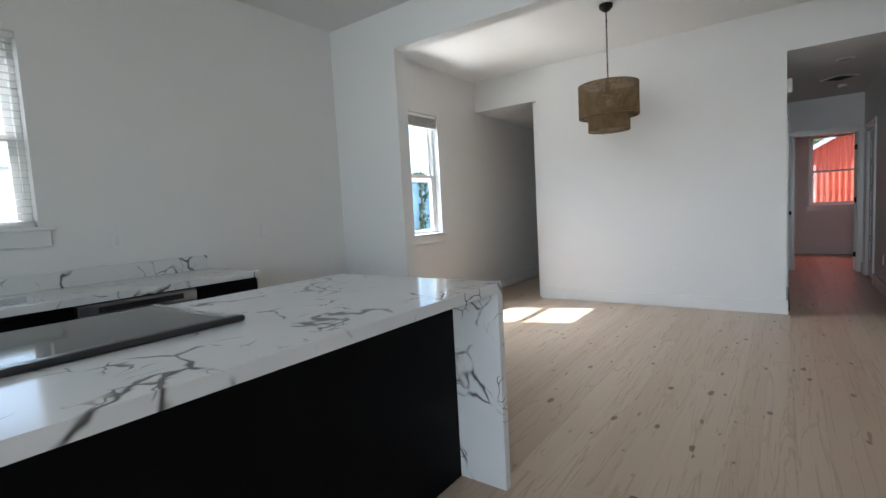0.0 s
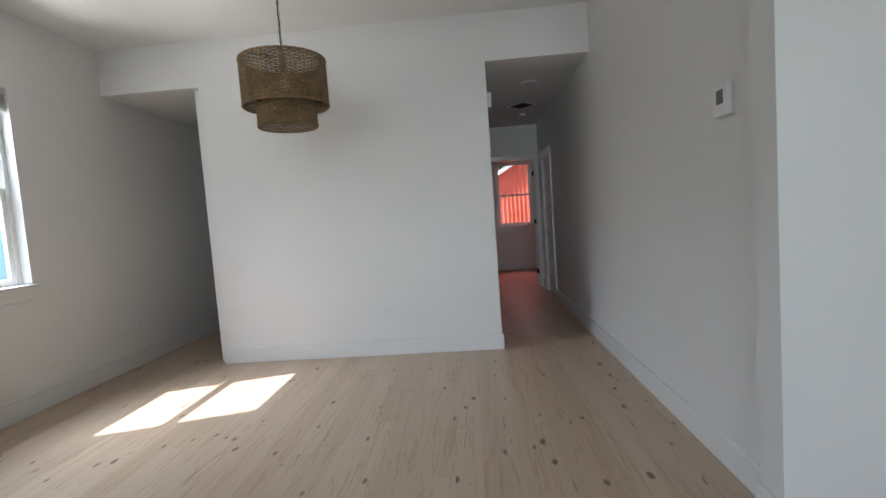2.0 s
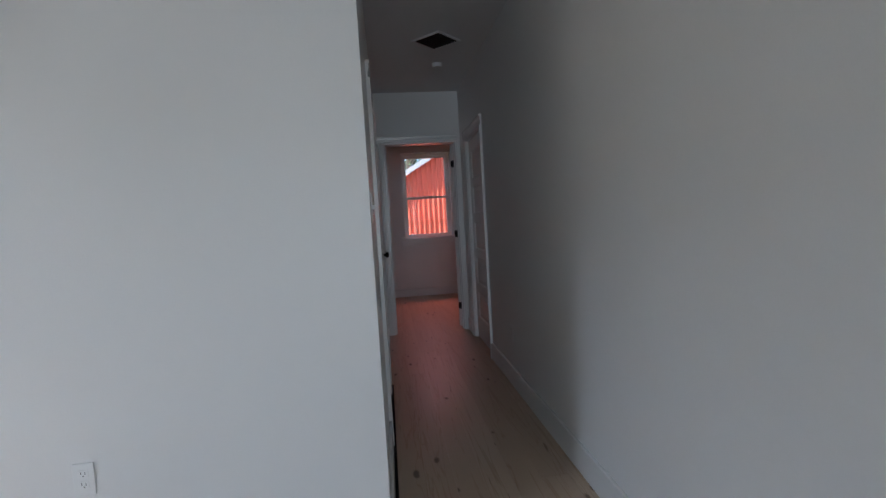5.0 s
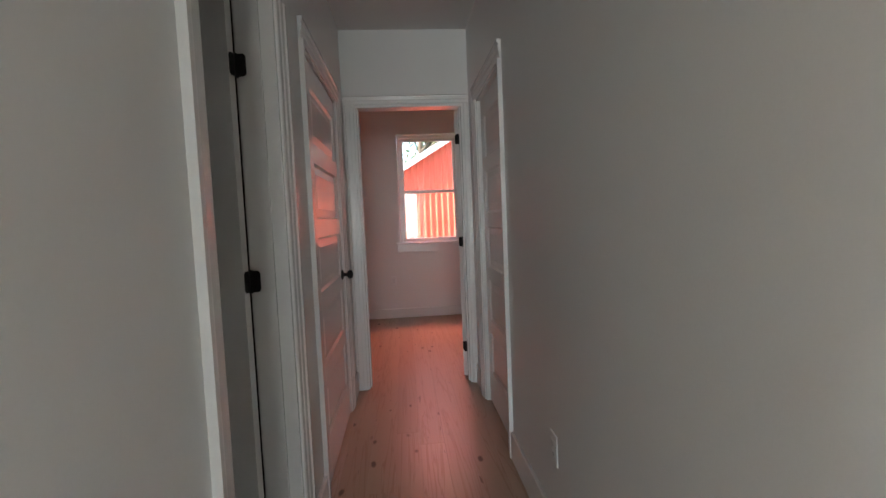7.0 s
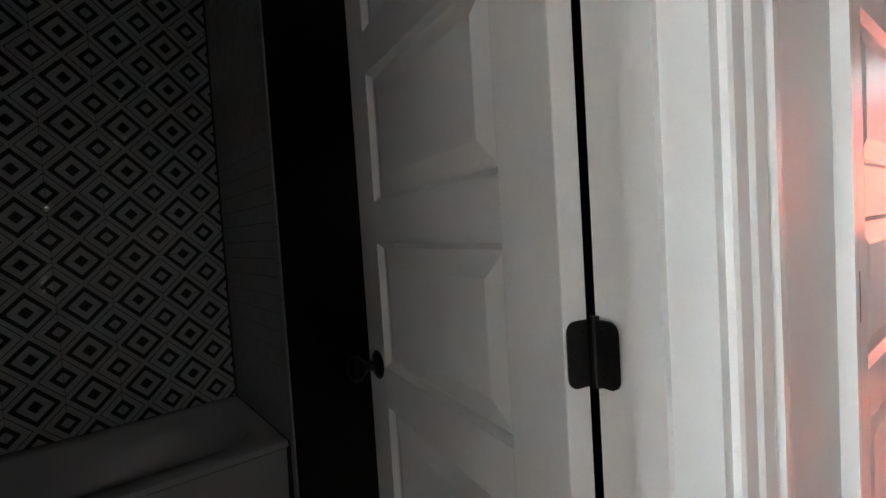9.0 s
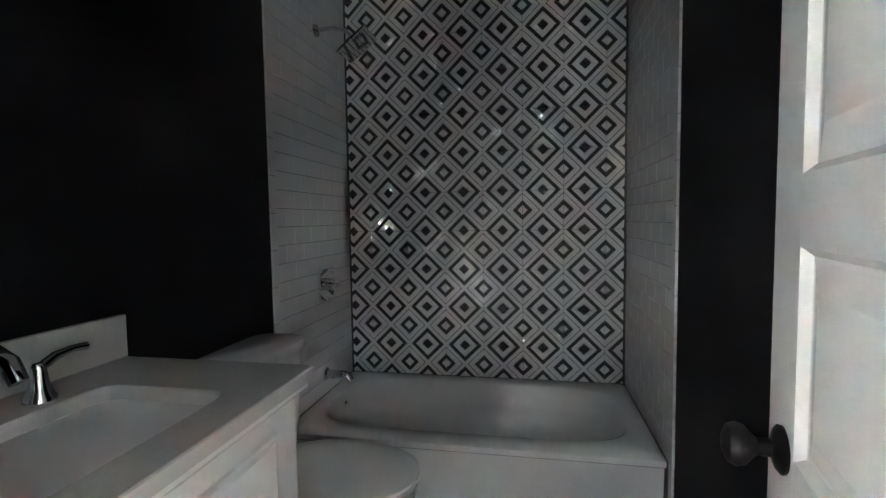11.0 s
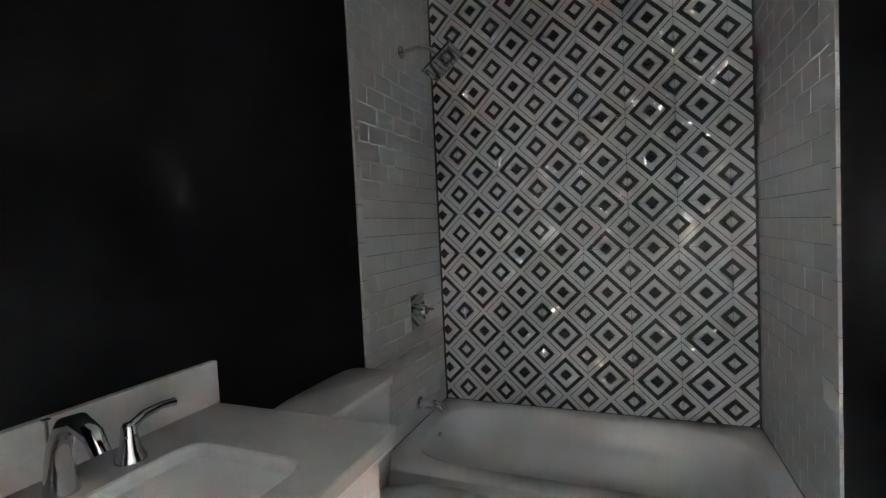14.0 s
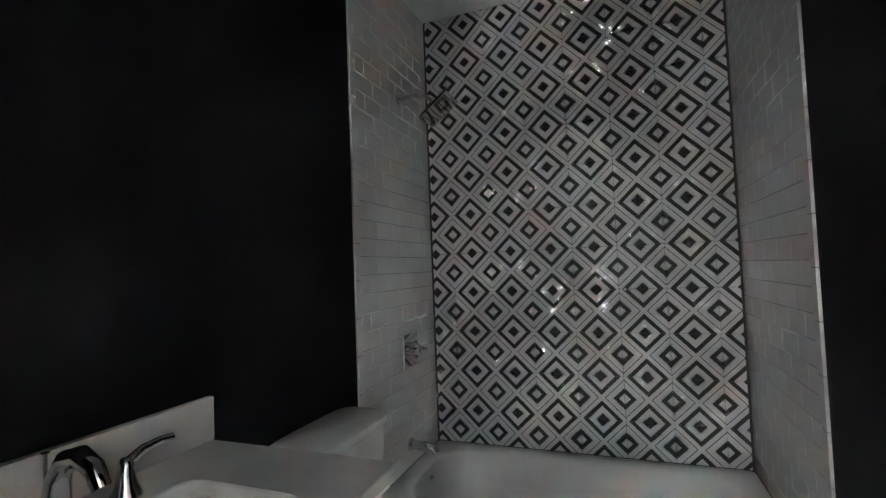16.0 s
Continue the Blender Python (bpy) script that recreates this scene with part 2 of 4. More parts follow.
def diamond_material():
    """Printed tile: nested black and white diamonds."""
    m, nt, b = nodes_of("diamond_patterned_tile", 0.42, spec=0.35)
    g = nt.nodes.new("ShaderNodeNewGeometry")
    s = nt.nodes.new("ShaderNodeSeparateXYZ")
    nt.links.new(g.outputs["Position"], s.inputs[0])

    def away(out, origin):
        a = nt.nodes.new("ShaderNodeMath")
        a.operation = "SUBTRACT"
        nt.links.new(out, a.inputs[0])
        a.inputs[1].default_value = origin
        p = nt.nodes.new("ShaderNodeMath")
        p.operation = "PINGPONG"
        d = nt.nodes.new("ShaderNodeMath")
        d.operation = "DIVIDE"
        nt.links.new(a.outputs[0], d.inputs[0])
        d.inputs[1].default_value = TILE
        nt.links.new(d.outputs[0], p.inputs[0])
        p.inputs[1].default_value = 0.5
        return p.outputs[0]

    add = nt.nodes.new("ShaderNodeMath")
    add.operation = "ADD"
    nt.links.new(away(s.outputs[1], TILE_Y), add.inputs[0])
    nt.links.new(away(s.outputs[2], TILE_Z), add.inputs[1])
    k, w = (0.02, 0.02, 0.022), (0.66, 0.655, 0.64)
    c = ramp(nt, add.outputs[0], [(0.0, k), (0.135, w), (0.315, k), (0.437, w), (0.56, k), (0.585, w), (0.75, k), (0.875, w)], True)
    vec = mapped(nt, (1, 1, 1), "World")
    c = mix(nt, ramp(nt, noise_of(nt, vec, 7.0), [(0.4, 0.0), (0.8, 0.14)]), c, (0.3, 0.3, 0.3))
    nt.links.new(c, b.inputs["Base Color"])
    bump(nt, b, noise_of(nt, vec, 80.0, 2), 0.04)
    return m


DIAMOND = diamond_material()


# ---- building helpers ----
def box(bm, x0, x1, y0, y1, z0, z1):
    return bmesh.ops.create_cube(bm, size=1, matrix=Matrix.LocRotScale(((x0 + x1) / 2, (y0 + y1) / 2, (z0 + z1) / 2), None, (x1 - x0, y1 - y0, z1 - z0)))["verts"]


def boxes(*many, bevel=0.0, segments=2):
    bm = bmesh.new()
    for b in many:
        box(bm, *b)
    if bevel:
        bmesh.ops.bevel(bm, geom=bm.edges[:], offset=bevel, segments=segments, affect="EDGES", profile=0.5)
    return bm


def tube(bm, path, r, n=10, closed=False):
    """A round bar along the points of path; r is one radius or one for each point."""
    path = [Vector(p) for p in path]
    rs = r if isinstance(r, (list, tuple)) else [r] * len(path)
    rings = []
    last = len(path) - 1
    up = None
    for i, p in enumerate(path):
        a, b = path[i - 1 if i or closed else 0], path[(i + 1) % len(path) if i < last or closed else last]
        d = (b - a).normalized()
        if up is None:
            up = Vector((0, 0, 1)) if abs(d.z) < 0.9 else Vector((1, 0, 0))
        s = d.cross(up).normalized()
        up = s.cross(d).normalized()
        rings.append([bm.verts.new(p + (s * math.cos(q) + up * math.sin(q)) * rs[i]) for q in (2 * math.pi * k / n for k in range(n))])
    for a, b in zip(rings, rings[1:] + rings[:1] if closed else rings[1:]):
        for k in range(n):
            bm.faces.new((a[k], a[(k + 1) % n], b[(k + 1) % n], b[k]))
    if not closed:
        bm.faces.new(rings[0][::-1]), bm.faces.new(rings[-1])
    return bm


def lathe(bm, profile, centre, axis="Z", n=32):
    """Turns (radius, height) pairs round an axis through centre."""
    c = Vector(centre)
    rings = []
    for r, h in profile:
        ring = []
        for k in range(n):
            q = 2 * math.pi * k / n
            u, v = r * math.cos(q), r * math.sin(q)
            ring.append(bm.verts.new(c + Vector({"Z": (u, v, h), "Y": (u, h, v), "X": (h, u, v)}[axis])))
        rings.append(ring)
    for a, b in zip(rings, rings[1:]):
        for k in range(n):
            bm.faces.new((a[k], a[(k + 1) % n], b[(k + 1) % n], b[k]))
    bm.faces.new(rings[0][::-1]), bm.faces.new(rings[-1])
    return bm


def loops(bm, rings, cap=(True, True)):
    """Skins closed loops of equal length."""
    vs = [[bm.verts.new(p) for p in ring] for ring in rings]
    n = len(vs[0])
    for a, b in zip(vs, vs[1:]):
        for k in range(n):
            bm.faces.new((a[k], a[(k + 1) % n], b[(k + 1) % n], b[k]))
    if cap[0]:
        bm.faces.new(vs[0][::-1])
    if cap[1]:
        bm.faces.new(vs[-1])
    return bm


def rounded(cx, cy, z, hx, hy, power=4.0, n=40):
    """A rounded rectangle (superellipse) as a loop of points."""
    out = []
    for k in range(n):
        q = 2 * math.pi * k / n
        c, s = math.cos(q), math.sin(q)
        out.append((cx + hx * math.copysign(abs(c) ** (2 / power), c), cy + hy * math.copysign(abs(s) ** (2 / power), s), z))
    return out


def mesh_of(name, bm, material, smooth=None):
    bmesh.ops.recalc_face_normals(bm, faces=bm.faces[:])
    me = bpy.data.meshes.new(name)
    bm.to_mesh(me)
    bm.free()
    me.materials.append(material)
    if smooth:
        me.shade_smooth()
        me.set_sharp_from_angle(angle=radians(smooth))
    return me


def origin_of(ob):
    return ob.location + (origin_of(ob.parent) if ob.parent else Vector())


def part(name, bm, material, parent, label="", smooth=None, local=False):
    """One mesh under a thing. The bmesh is in world coordinates, or in the parent's own when local."""
    if not local:
        bmesh.ops.translate(bm, verts=bm.verts[:], vec=-origin_of(parent))
    ob = new(name, mesh_of(name, bm, material, smooth))
    ob.parent = parent
    return tagged(ob, label) if label else ob


def thing(name, loc, label, category, group="", kind=""):
    ob = new(name)
    ob.location = loc
    ob.empty_display_size = 0.1
    return tagged(ob, label, category, group, kind)


def structure(name, bm, material, label, category="wall", smooth=None):
    return tagged(new(name, mesh_of(name, bm, material, smooth)), label, category, kind="structure")


def wall_boxes(axis, a0, a1, s0, s1, z0, z1, holes=()):
    """Boxes of a wall that is a0..a1 thick across axis and s0..s1 long, round its openings (h0, h1, zlow, zhigh)."""
    out = []

    def put(u0, u1, w0, w1):
        if u1 - u0 > 1e-4 and w1 - w0 > 1e-4:
            out.append((a0, a1, u0, u1, w0, w1) if axis == "x" else (u0, u1, a0, a1, w0, w1))

    at = s0
    for h0, h1, low, high in sorted(holes):
        put(at, h0, z0, z1)
        put(h0, h1, z0, low)
        put(h0, h1, high, z1)
        at = h1
    put(at, s1, z0, z1)
    return out


# ---- plan ----
XL, XR = -3.64, 0.90            # outer left wall, right wall of dining room and hall
YP0, YP1 = 3.85, 3.99          # partition between kitchen and dining room
YB = 6.48                      # wall that faces the dining room
HX = -0.02                     # left side of the hall
YE = 9.87                      # end of the hall
YW = 12.40                     # far wall of the bedroom
TOP, HALLTOP = 3.05, 2.63
BX, BY0, BY1 = -2.655, 6.735, 8.258   # bathroom: tub wall, vanity wall, door-side wall
D0, D1, DOOR = 7.40, 8.05, 2.04       # bathroom doorway
C0, C1 = 8.52, 9.48                   # closet doorway
R0, R1 = 8.80, 9.52                   # doorway on the hall's other side
E0, E1, EDOOR = 0.06, 0.86, 2.10                   # bedroom doorway

WHITE = "smooth white painted drywall"
structure("wall_left", boxes(*wall_boxes("x", XL - 0.16, XL, -2.3, 10.2, 0, TOP, [(0.517, 1.453, 1.27, 2.425), (4.62, 5.545, 0.958, 2.457)])), WALL, WHITE + " with window openings")
# out of view; its opening holds the made-up window with the extra lamp
structure("wall_back", boxes(*wall_boxes("y", -2.46, -2.3, XL - 0.16, 2.56, 0, TOP, [(-2.6, 1.7, 0.3, 2.45)])), WALL, WHITE + " behind the kitchen")
structure("wall_kitchen_side", boxes((2.4, 2.56, -2.3, YP0, 0, TOP)), WALL, WHITE + " closing the kitchen")
structure("wall_partition", boxes((XL, -2.83, YP0, YP1, 0, TOP), (-2.83, 0.83, YP0, YP1, 2.70, TOP), (0.83, 2.56, YP0, YP1, 0, TOP)), WALL, "white wall with a wide cased-free opening")
structure("wall_right", boxes(*wall_boxes("x", XR, XR + 0.12, YP1, YE, 0, TOP, [(R0, R1, 0, DOOR)])), WALL, WHITE + " along dining room and hall")
structure("wall_front", boxes((-2.69, HX - 0.12, YB, YB + 0.09, 0, TOP), (HX - 0.12, HX, YB, YB + 0.09, 0, TOP), (XL, -2.69, YB, YB + 0.09, HALLTOP, TOP), (HX, XR, YB, YB + 0.09, HALLTOP, TOP)), WALL, "white wall facing the dining room between two passages")
structure("wall_hall", boxes(*wall_boxes("x", HX - 0.12, HX, YB + 0.09, YE, 0, HALLTOP + 0.12, [(D0, D1, 0, DOOR), (C0, C1, 0, DOOR)])), WALL, WHITE + " with two doorways beside the hall")
structure("wall_end", boxes(*wall_boxes("y", YE, YE + 0.12, -2.6, 1.52, 0, 2.85, [(E0, E1, 0, EDOOR)])), WALL, WHITE + " with a doorway at the end of the hall")
structure("wall_bedroom", boxes(*wall_boxes("y", YW, YW + 0.16, -2.76, 1.56, 0, 2.85, [(0.34, 1.13, 0.94, 2.33)])), WALL, WHITE + " with the bedroom window")
structure("wall_bedroom_side", boxes((1.40, 1.56, YE + 0.12, YW, 0, 2.85)), WALL, WHITE + " of the bedroom")
structure("wall_bedroom_far", boxes((-2.76, -2.6, YE + 0.12, YW, 0, 2.85)), WALL, WHITE + " closing the bedroom")
structure("wall_passage", boxes((-2.78, -2.69, YB + 0.09, 10.2, 0, HALLTOP)), WALL, WHITE + " along the side passage")
structure("wall_passage_end", boxes((XL, -2.69, 10.2, 10.3, 0, HALLTOP)), WALL, WHITE + " closing the side passage")
structure("wall_closet", boxes((-0.75, -0.70, BY1 + 0.12, YE, 0, HALLTOP)), WALL, WHITE + " inside the closet")
structure("wall_room_right", boxes((1.30, 1.35, 8.3, YE, 0, HALLTOP)), WALL, WHITE + " behind the closed door")
wall_tub = structure("wall_tub", boxes((BX - 0.03, BX - 0.008, BY0 - 0.1, BY1 + 0.1, 0, 2.74)), GROUT, "grouted wall behind the patterned tub tiles")
wall_vanity = structure("wall_vanity", boxes((BX, HX - 0.12, YB + 0.092, BY0 - 0.008, 0, 2.74)), BLACKWALL, "matte black painted bathroom wall behind the vanity")
wall_doorside = structure("wall_doorside", boxes((BX, HX - 0.12, BY1 + 0.008, BY1 + 0.12, 0, 2.74)), BLACKWALL, "matte black painted bathroom wall behind the door")
structure("wall_bath_inner", boxes(*wall_boxes("x", HX - 0.128, HX - 0.121, BY0 - 0.008, BY1 + 0.008, 0, 2.74, [(D0 - 0.09, D1 + 0.09, 0, DOOR + 0.09)])), BLACKWALL, "matte black painted bathroom wall round the doorway")
structure("ceiling", boxes((XL - 0.16, 2.56, -2.46, YB + 0.09, TOP, TOP + 0.12)), CEIL, "flat white ceiling of kitchen and dining room", "ceiling")
structure("ceiling_hall", boxes((HX, XR, YB + 0.09, YE, HALLTOP, HALLTOP + 0.1), (-0.70, HX - 0.12, BY1 + 0.12, YE, HALLTOP, HALLTOP + 0.1), (XR + 0.12, 1.35, 8.3, YE, HALLTOP, HALLTOP + 0.1)), CEIL, "low flat white hall ceiling", "ceiling")
structure("ceiling_passage", boxes((XL, -2.69, YB + 0.09, 10.2, HALLTOP, HALLTOP + 0.1)), CEIL, "low flat white passage ceiling", "ceiling")
structure("ceiling_bath", boxes((BX - 0.03, HX - 0.12, YB + 0.092, BY1 + 0.12, 2.74, 2.84)), CEIL, "flat white bathroom ceiling", "ceiling")
structure("ceiling_bedroom", boxes((-2.76, 1.56, YE, YW + 0.16, 2.74, 2.85)), CEIL, "flat white bedroom ceiling", "ceiling")
structure("roof", boxes((XL - 0.2, 2.6, -2.5, YW + 0.2, 3.2, 3.35)), ROOFMETAL, "flat roof deck over the house", "roof")
ground = structure("ground", boxes((-400, 400, -400, 400, -0.72, -0.6)), GRASS, "dry grass ground round the house", "ground")
floor = structure("floor", boxes((XL - 0.16, 2.56, -2.46, YW + 0.16, -0.2, -0.021)), DARKGAP, "subfloor below the pale pine floorboards", "floor")
structure("foundation", boxes((XL - 0.14, 2.5, -2.4, YW + 0.12, -0.62, -0.2)), CONCRETE, "grey slab foundation under the house", "foundation")

# ---- trim ----
def casing(name, axis, face, out, h0, h1, top, w=0.09):
    """Moulded door casing: two legs and a head on a wall face. out: +1 or -1, the side it stands proud on."""
    ob = thing(name, (0, 0, 0), "white painted moulded door casing", "door casing", kind="structure")
    prof = [(0.0, 0.0), (0.0, 0.021), (0.18, 0.021), (0.25, 0.014), (0.34, 0.017), (0.60, 0.015), (0.67, 0.011), (0.95, 0.010), (1.0, 0.007), (1.0, 0.0)]
    for k, (e0, e1) in enumerate(((0, top), (0, top), (h0 - w, h1 + w))):
        rings = []
        for e in (e0, e1):
            ring = []
            for f, d in prof:
                p = face + out * d
                q, z = (h0 - w + w * f, e) if k == 0 else (h1 + w - w * f, e) if k == 1 else (e, top + 0.001 + w - w * f)
                ring.append((p, q, z) if axis == "x" else (q, p, z))
            rings.append(ring)
        part(("leg", "leg", "head")[k], loops(bmesh.new(), rings), TRIM, ob)
    return ob


def jamb(name, axis, a0, a1, h0, h1, top, t=0.018):
    """Lining of a doorway with its stop."""
    ob = thing(name, (0, 0, 0), "white painted door jamb with stop", "door jamb", kind="structure")
    mid = (a0 + a1) / 2
    for n, s in (("side", ((h0, h0 + t, 0, top), (h0 + t, h0 + t + 0.011, 0, top - t))), ("side", ((h1 - t, h1, 0, top), (h1 - t - 0.011, h1 - t, 0, top - t))), ("head", ((h0 + t, h1 - t, top - t, top),))):
        bm = bmesh.new()
        for i, (b0, b1, c0, c1) in enumerate(s):
            p0, p1 = (a0, a1) if i == 0 else (mid - 0.018, mid + 0.018)
            box(bm, *((p0, p1, b0, b1, c0, c1) if axis == "x" else (b0, b1, p0, p1, c0, c1)))
        part(n, bm, TRIM, ob)
    return ob


casing("trim_bath_door", "x", HX, 1, D0, D1, DOOR)
casing("trim_bath_door_inside", "x", HX - 0.128, -1, D0, D1, DOOR)
jamb("jamb_bath_door", "x", HX - 0.127, HX, D0, D1, DOOR)
casing("trim_closet_door", "x", HX, 1, C0, C1, DOOR)
jamb("jamb_closet_door", "x", HX - 0.12, HX, C0, C1, DOOR)
casing("trim_right_door", "x", XR, -1, R0, R1, DOOR)
jamb("jamb_right_door", "x", XR, XR + 0.12, R0, R1, DOOR)
casing("trim_bedroom_door", "y", YE, -1, E0, E1, EDOOR, 0.075)
jamb("jamb_bedroom_door", "y", YE, YE + 0.12, E0, E1, EDOOR)


def baseboard(x0, x1, y0, y1, h=0.145):
    bm = boxes((x0, x1, y0, y1, 0, h), bevel=0.004)
    structure("baseboard", bm, TRIM, "tall flat white painted baseboard", "baseboard")


B = 0.016
baseboard(XR - B, XR, YP1 + B, R0 - 0.09)
baseboard(XR - B, XR, R1 + 0.09, YE)
baseboard(-2.69 - B, HX + B, YB - B, YB)
baseboard(HX, HX + B, YB, D0 - 0.09)
baseboard(HX, HX + B, D1 + 0.09, C0 - 0.09)
baseboard(HX, HX + B, C1 + 0.09, YE)
baseboard(-2.69 - B, -2.69, YB, 10.2)
baseboard(XL, XL + 0.012, YP1 + B, 10.2)
baseboard(0.83 - B, 0.83, YP0 - B, YP1 + B)
baseboard(0.83, 2.4, YP0 - B, YP0)
baseboard(0.83, XR - B, YP1, YP1 + B)
baseboard(-2.83, -2.83 + B, YP0 - B, YP1 + B)
baseboard(XL + B, -2.83, YP0 - B, YP0)
baseboard(XL + B, -2.83, YP1, YP1 + B)
baseboard(-2.6, 1.40, YW - B, YW, 0.12)
baseboard(1.40 - B, 1.40, YE + 0.12, YW - B, 0.12)


# ---- windows ----
def sash(parent, name, axis, p0, p1, s0, s1, z0, z1, rail=0.04):
    fr = part(name, boxes(*[(p0, p1, a, b, c, d) if axis == "x" else (a, b, p0, p1, c, d) for a, b, c, d in
                            ((s0, s0 + rail, z0, z1), (s1 - rail, s1, z0, z1), (s0 + rail, s1 - rail, z0, z0 + rail), (s0 + rail, s1 - rail, z1 - rail, z1))], bevel=0.003), VINYL, parent)
    m = (p0 + p1) / 2
    a, b, c, d = s0 + rail, s1 - rail, z0 + rail, z1 - rail
    g = part("pane", boxes((m - 0.002, m + 0.002, a, b, c, d) if axis == "x" else (a, b, m - 0.002, m + 0.002, c, d)), GLASS, fr)
    g.visible_shadow = False


def window(name, axis, face, outer, s0, s1, z0, z1, label, mid=None):
    """Double-hung vinyl window, in an opening from the room face to the outer face."""
    ob = thing(name, (0, 0, 0), label, "window", kind="structure")
    mid = mid or (z0 + z1) / 2
    d = 1 if outer > face else -1
    t = 0.035

    def put(pn, blocks, mat=VINYL, bev=0.003):
        out = []
        for q0, q1, a, b, c, e in blocks:
            q0, q1 = sorted((q0, q1))
            out.append((q0, q1, a, b, c, e) if axis == "x" else (a, b, q0, q1, c, e))
        return part(pn, boxes(*out, bevel=bev), mat, ob)

    q0, q1 = outer - d * 0.085, outer - d * 0.002
    put("window_frame", [(q0, q1, s0 + 0.002, s0 + t, z0 + 0.002, z1 - 0.002), (q0, q1, s1 - t, s1 - 0.002, z0 + 0.002, z1 - 0.002), (q0, q1, s0 + t, s1 - t, z0 + 0.002, z0 + t), (q0, q1, s0 + t, s1 - t, z1 - t, z1 - 0.002)])
    p = sorted((outer - d * 0.075, outer - d * 0.045))
    sash(ob, "lower_sash", axis, p[0], p[1], s0 + t, s1 - t, z0 + t, mid + 0.02)
    p = sorted((outer - d * 0.042, outer - d * 0.012))
    sash(ob, "upper_sash", axis, p[0], p[1], s0 + t, s1 - t, mid - 0.02, z1 - t)
    put("window_sill", [(face - d * 0.035, q0, s0 - 0.0, s1 + 0.0, z0 + 0.001, z0 + 0.022), (face - d * 0.035, face - d * 0.001, s0 - 0.07, s0, z0 + 0.001, z0 + 0.022), (face - d * 0.035, face - d * 0.001, s1, s1 + 0.07, z0 + 0.001, z0 + 0.022)], TRIM)
    put("apron", [(face - d * 0.016, face - d * 0.001, s0 - 0.05, s1 + 0.05, z0 - 0.095, z0 - 0.001)], TRIM)
    return ob


window("window_1", "x", XL, XL - 0.16, 0.517, 1.453, 1.27, 2.425, "white vinyl double-hung kitchen window above the counter", 1.822)
window("window_2", "x", XL, XL - 0.16, 4.62, 5.545, 0.958, 2.457, "white vinyl double-hung dining room window", 1.697)
window("window_3", "y", YW, YW + 0.16, 0.34, 1.13, 0.94, 2.33, "white vinyl double-hung bedroom window", 1.61)
# made-up window, never in view, added as a place for the hall's extra lamp
window("added_window", "y", -2.3, -2.46, -2.6, 1.7, 0.3, 2.45, "added wide white vinyl window behind the kitchen, out of view")


def raised_blind(x, y0, y1, top, slats, label):
    ob = thing("window_blind", (x, (y0 + y1) / 2, top), label, "blind")
    part("headrail", boxes((x - 0.025, x + 0.025, y0, y1, top - 0.035, top), bevel=0.003), VINYL, ob)
    z = top - 0.040
    for k in range(slats):
        part("slat", boxes((x - 0.024 + 0.002 * (k % 2), x + 0.024, y0 + 0.004, y1 - 0.004, z - 0.004, z)), BLIND, ob)
        z -= 0.0065
    part("bottom_rail", boxes((x - 0.024, x + 0.024, y0 + 0.004, y1 - 0.004, z - 0.016, z - 0.002), bevel=0.003), VINYL, ob)
    part("wand", tube(bmesh.new(), [(x + 0.03, y0 + 0.12, top - 0.03), (x + 0.032, y0 + 0.125, top - 0.42)], 0.004, 6), BLIND, ob, "thin tilt wand")
    return ob


raised_blind(XL - 0.04, 4.625, 5.54, 2.455, 16, "white slatted blind pulled up under the window head")


def lowered_blind(x, y0, y1, top, low):
    ob = thing("window_blind", (x, (y0 + y1) / 2, top), "white slatted blind let down with open slats", "blind")
    part("headrail", boxes((x - 0.025, x + 0.025, y0, y1, top - 0.035, top), bevel=0.003), VINYL, ob)
    me = mesh_of("slat", boxes((-0.023, 0.023, y0 + 0.005, y1 - 0.005, -0.001, 0.001)), BLIND)
    z = top - 0.06
    while z > low + 0.03:
        s = new("slat", me)
        s.parent = ob
        s.matrix_basis = pose(0, -(y0 + y1) / 2, z - top, 0, 6, 0)
        z -= 0.043
    part("bottom_rail", boxes((x - 0.024, x + 0.024, y0 + 0.004, y1 - 0.004, low + 0.004, low + 0.024), bevel=0.003), VINYL, ob)


lowered_blind(XL - 0.04, 0.522, 1.448, 2.423, 1.292)


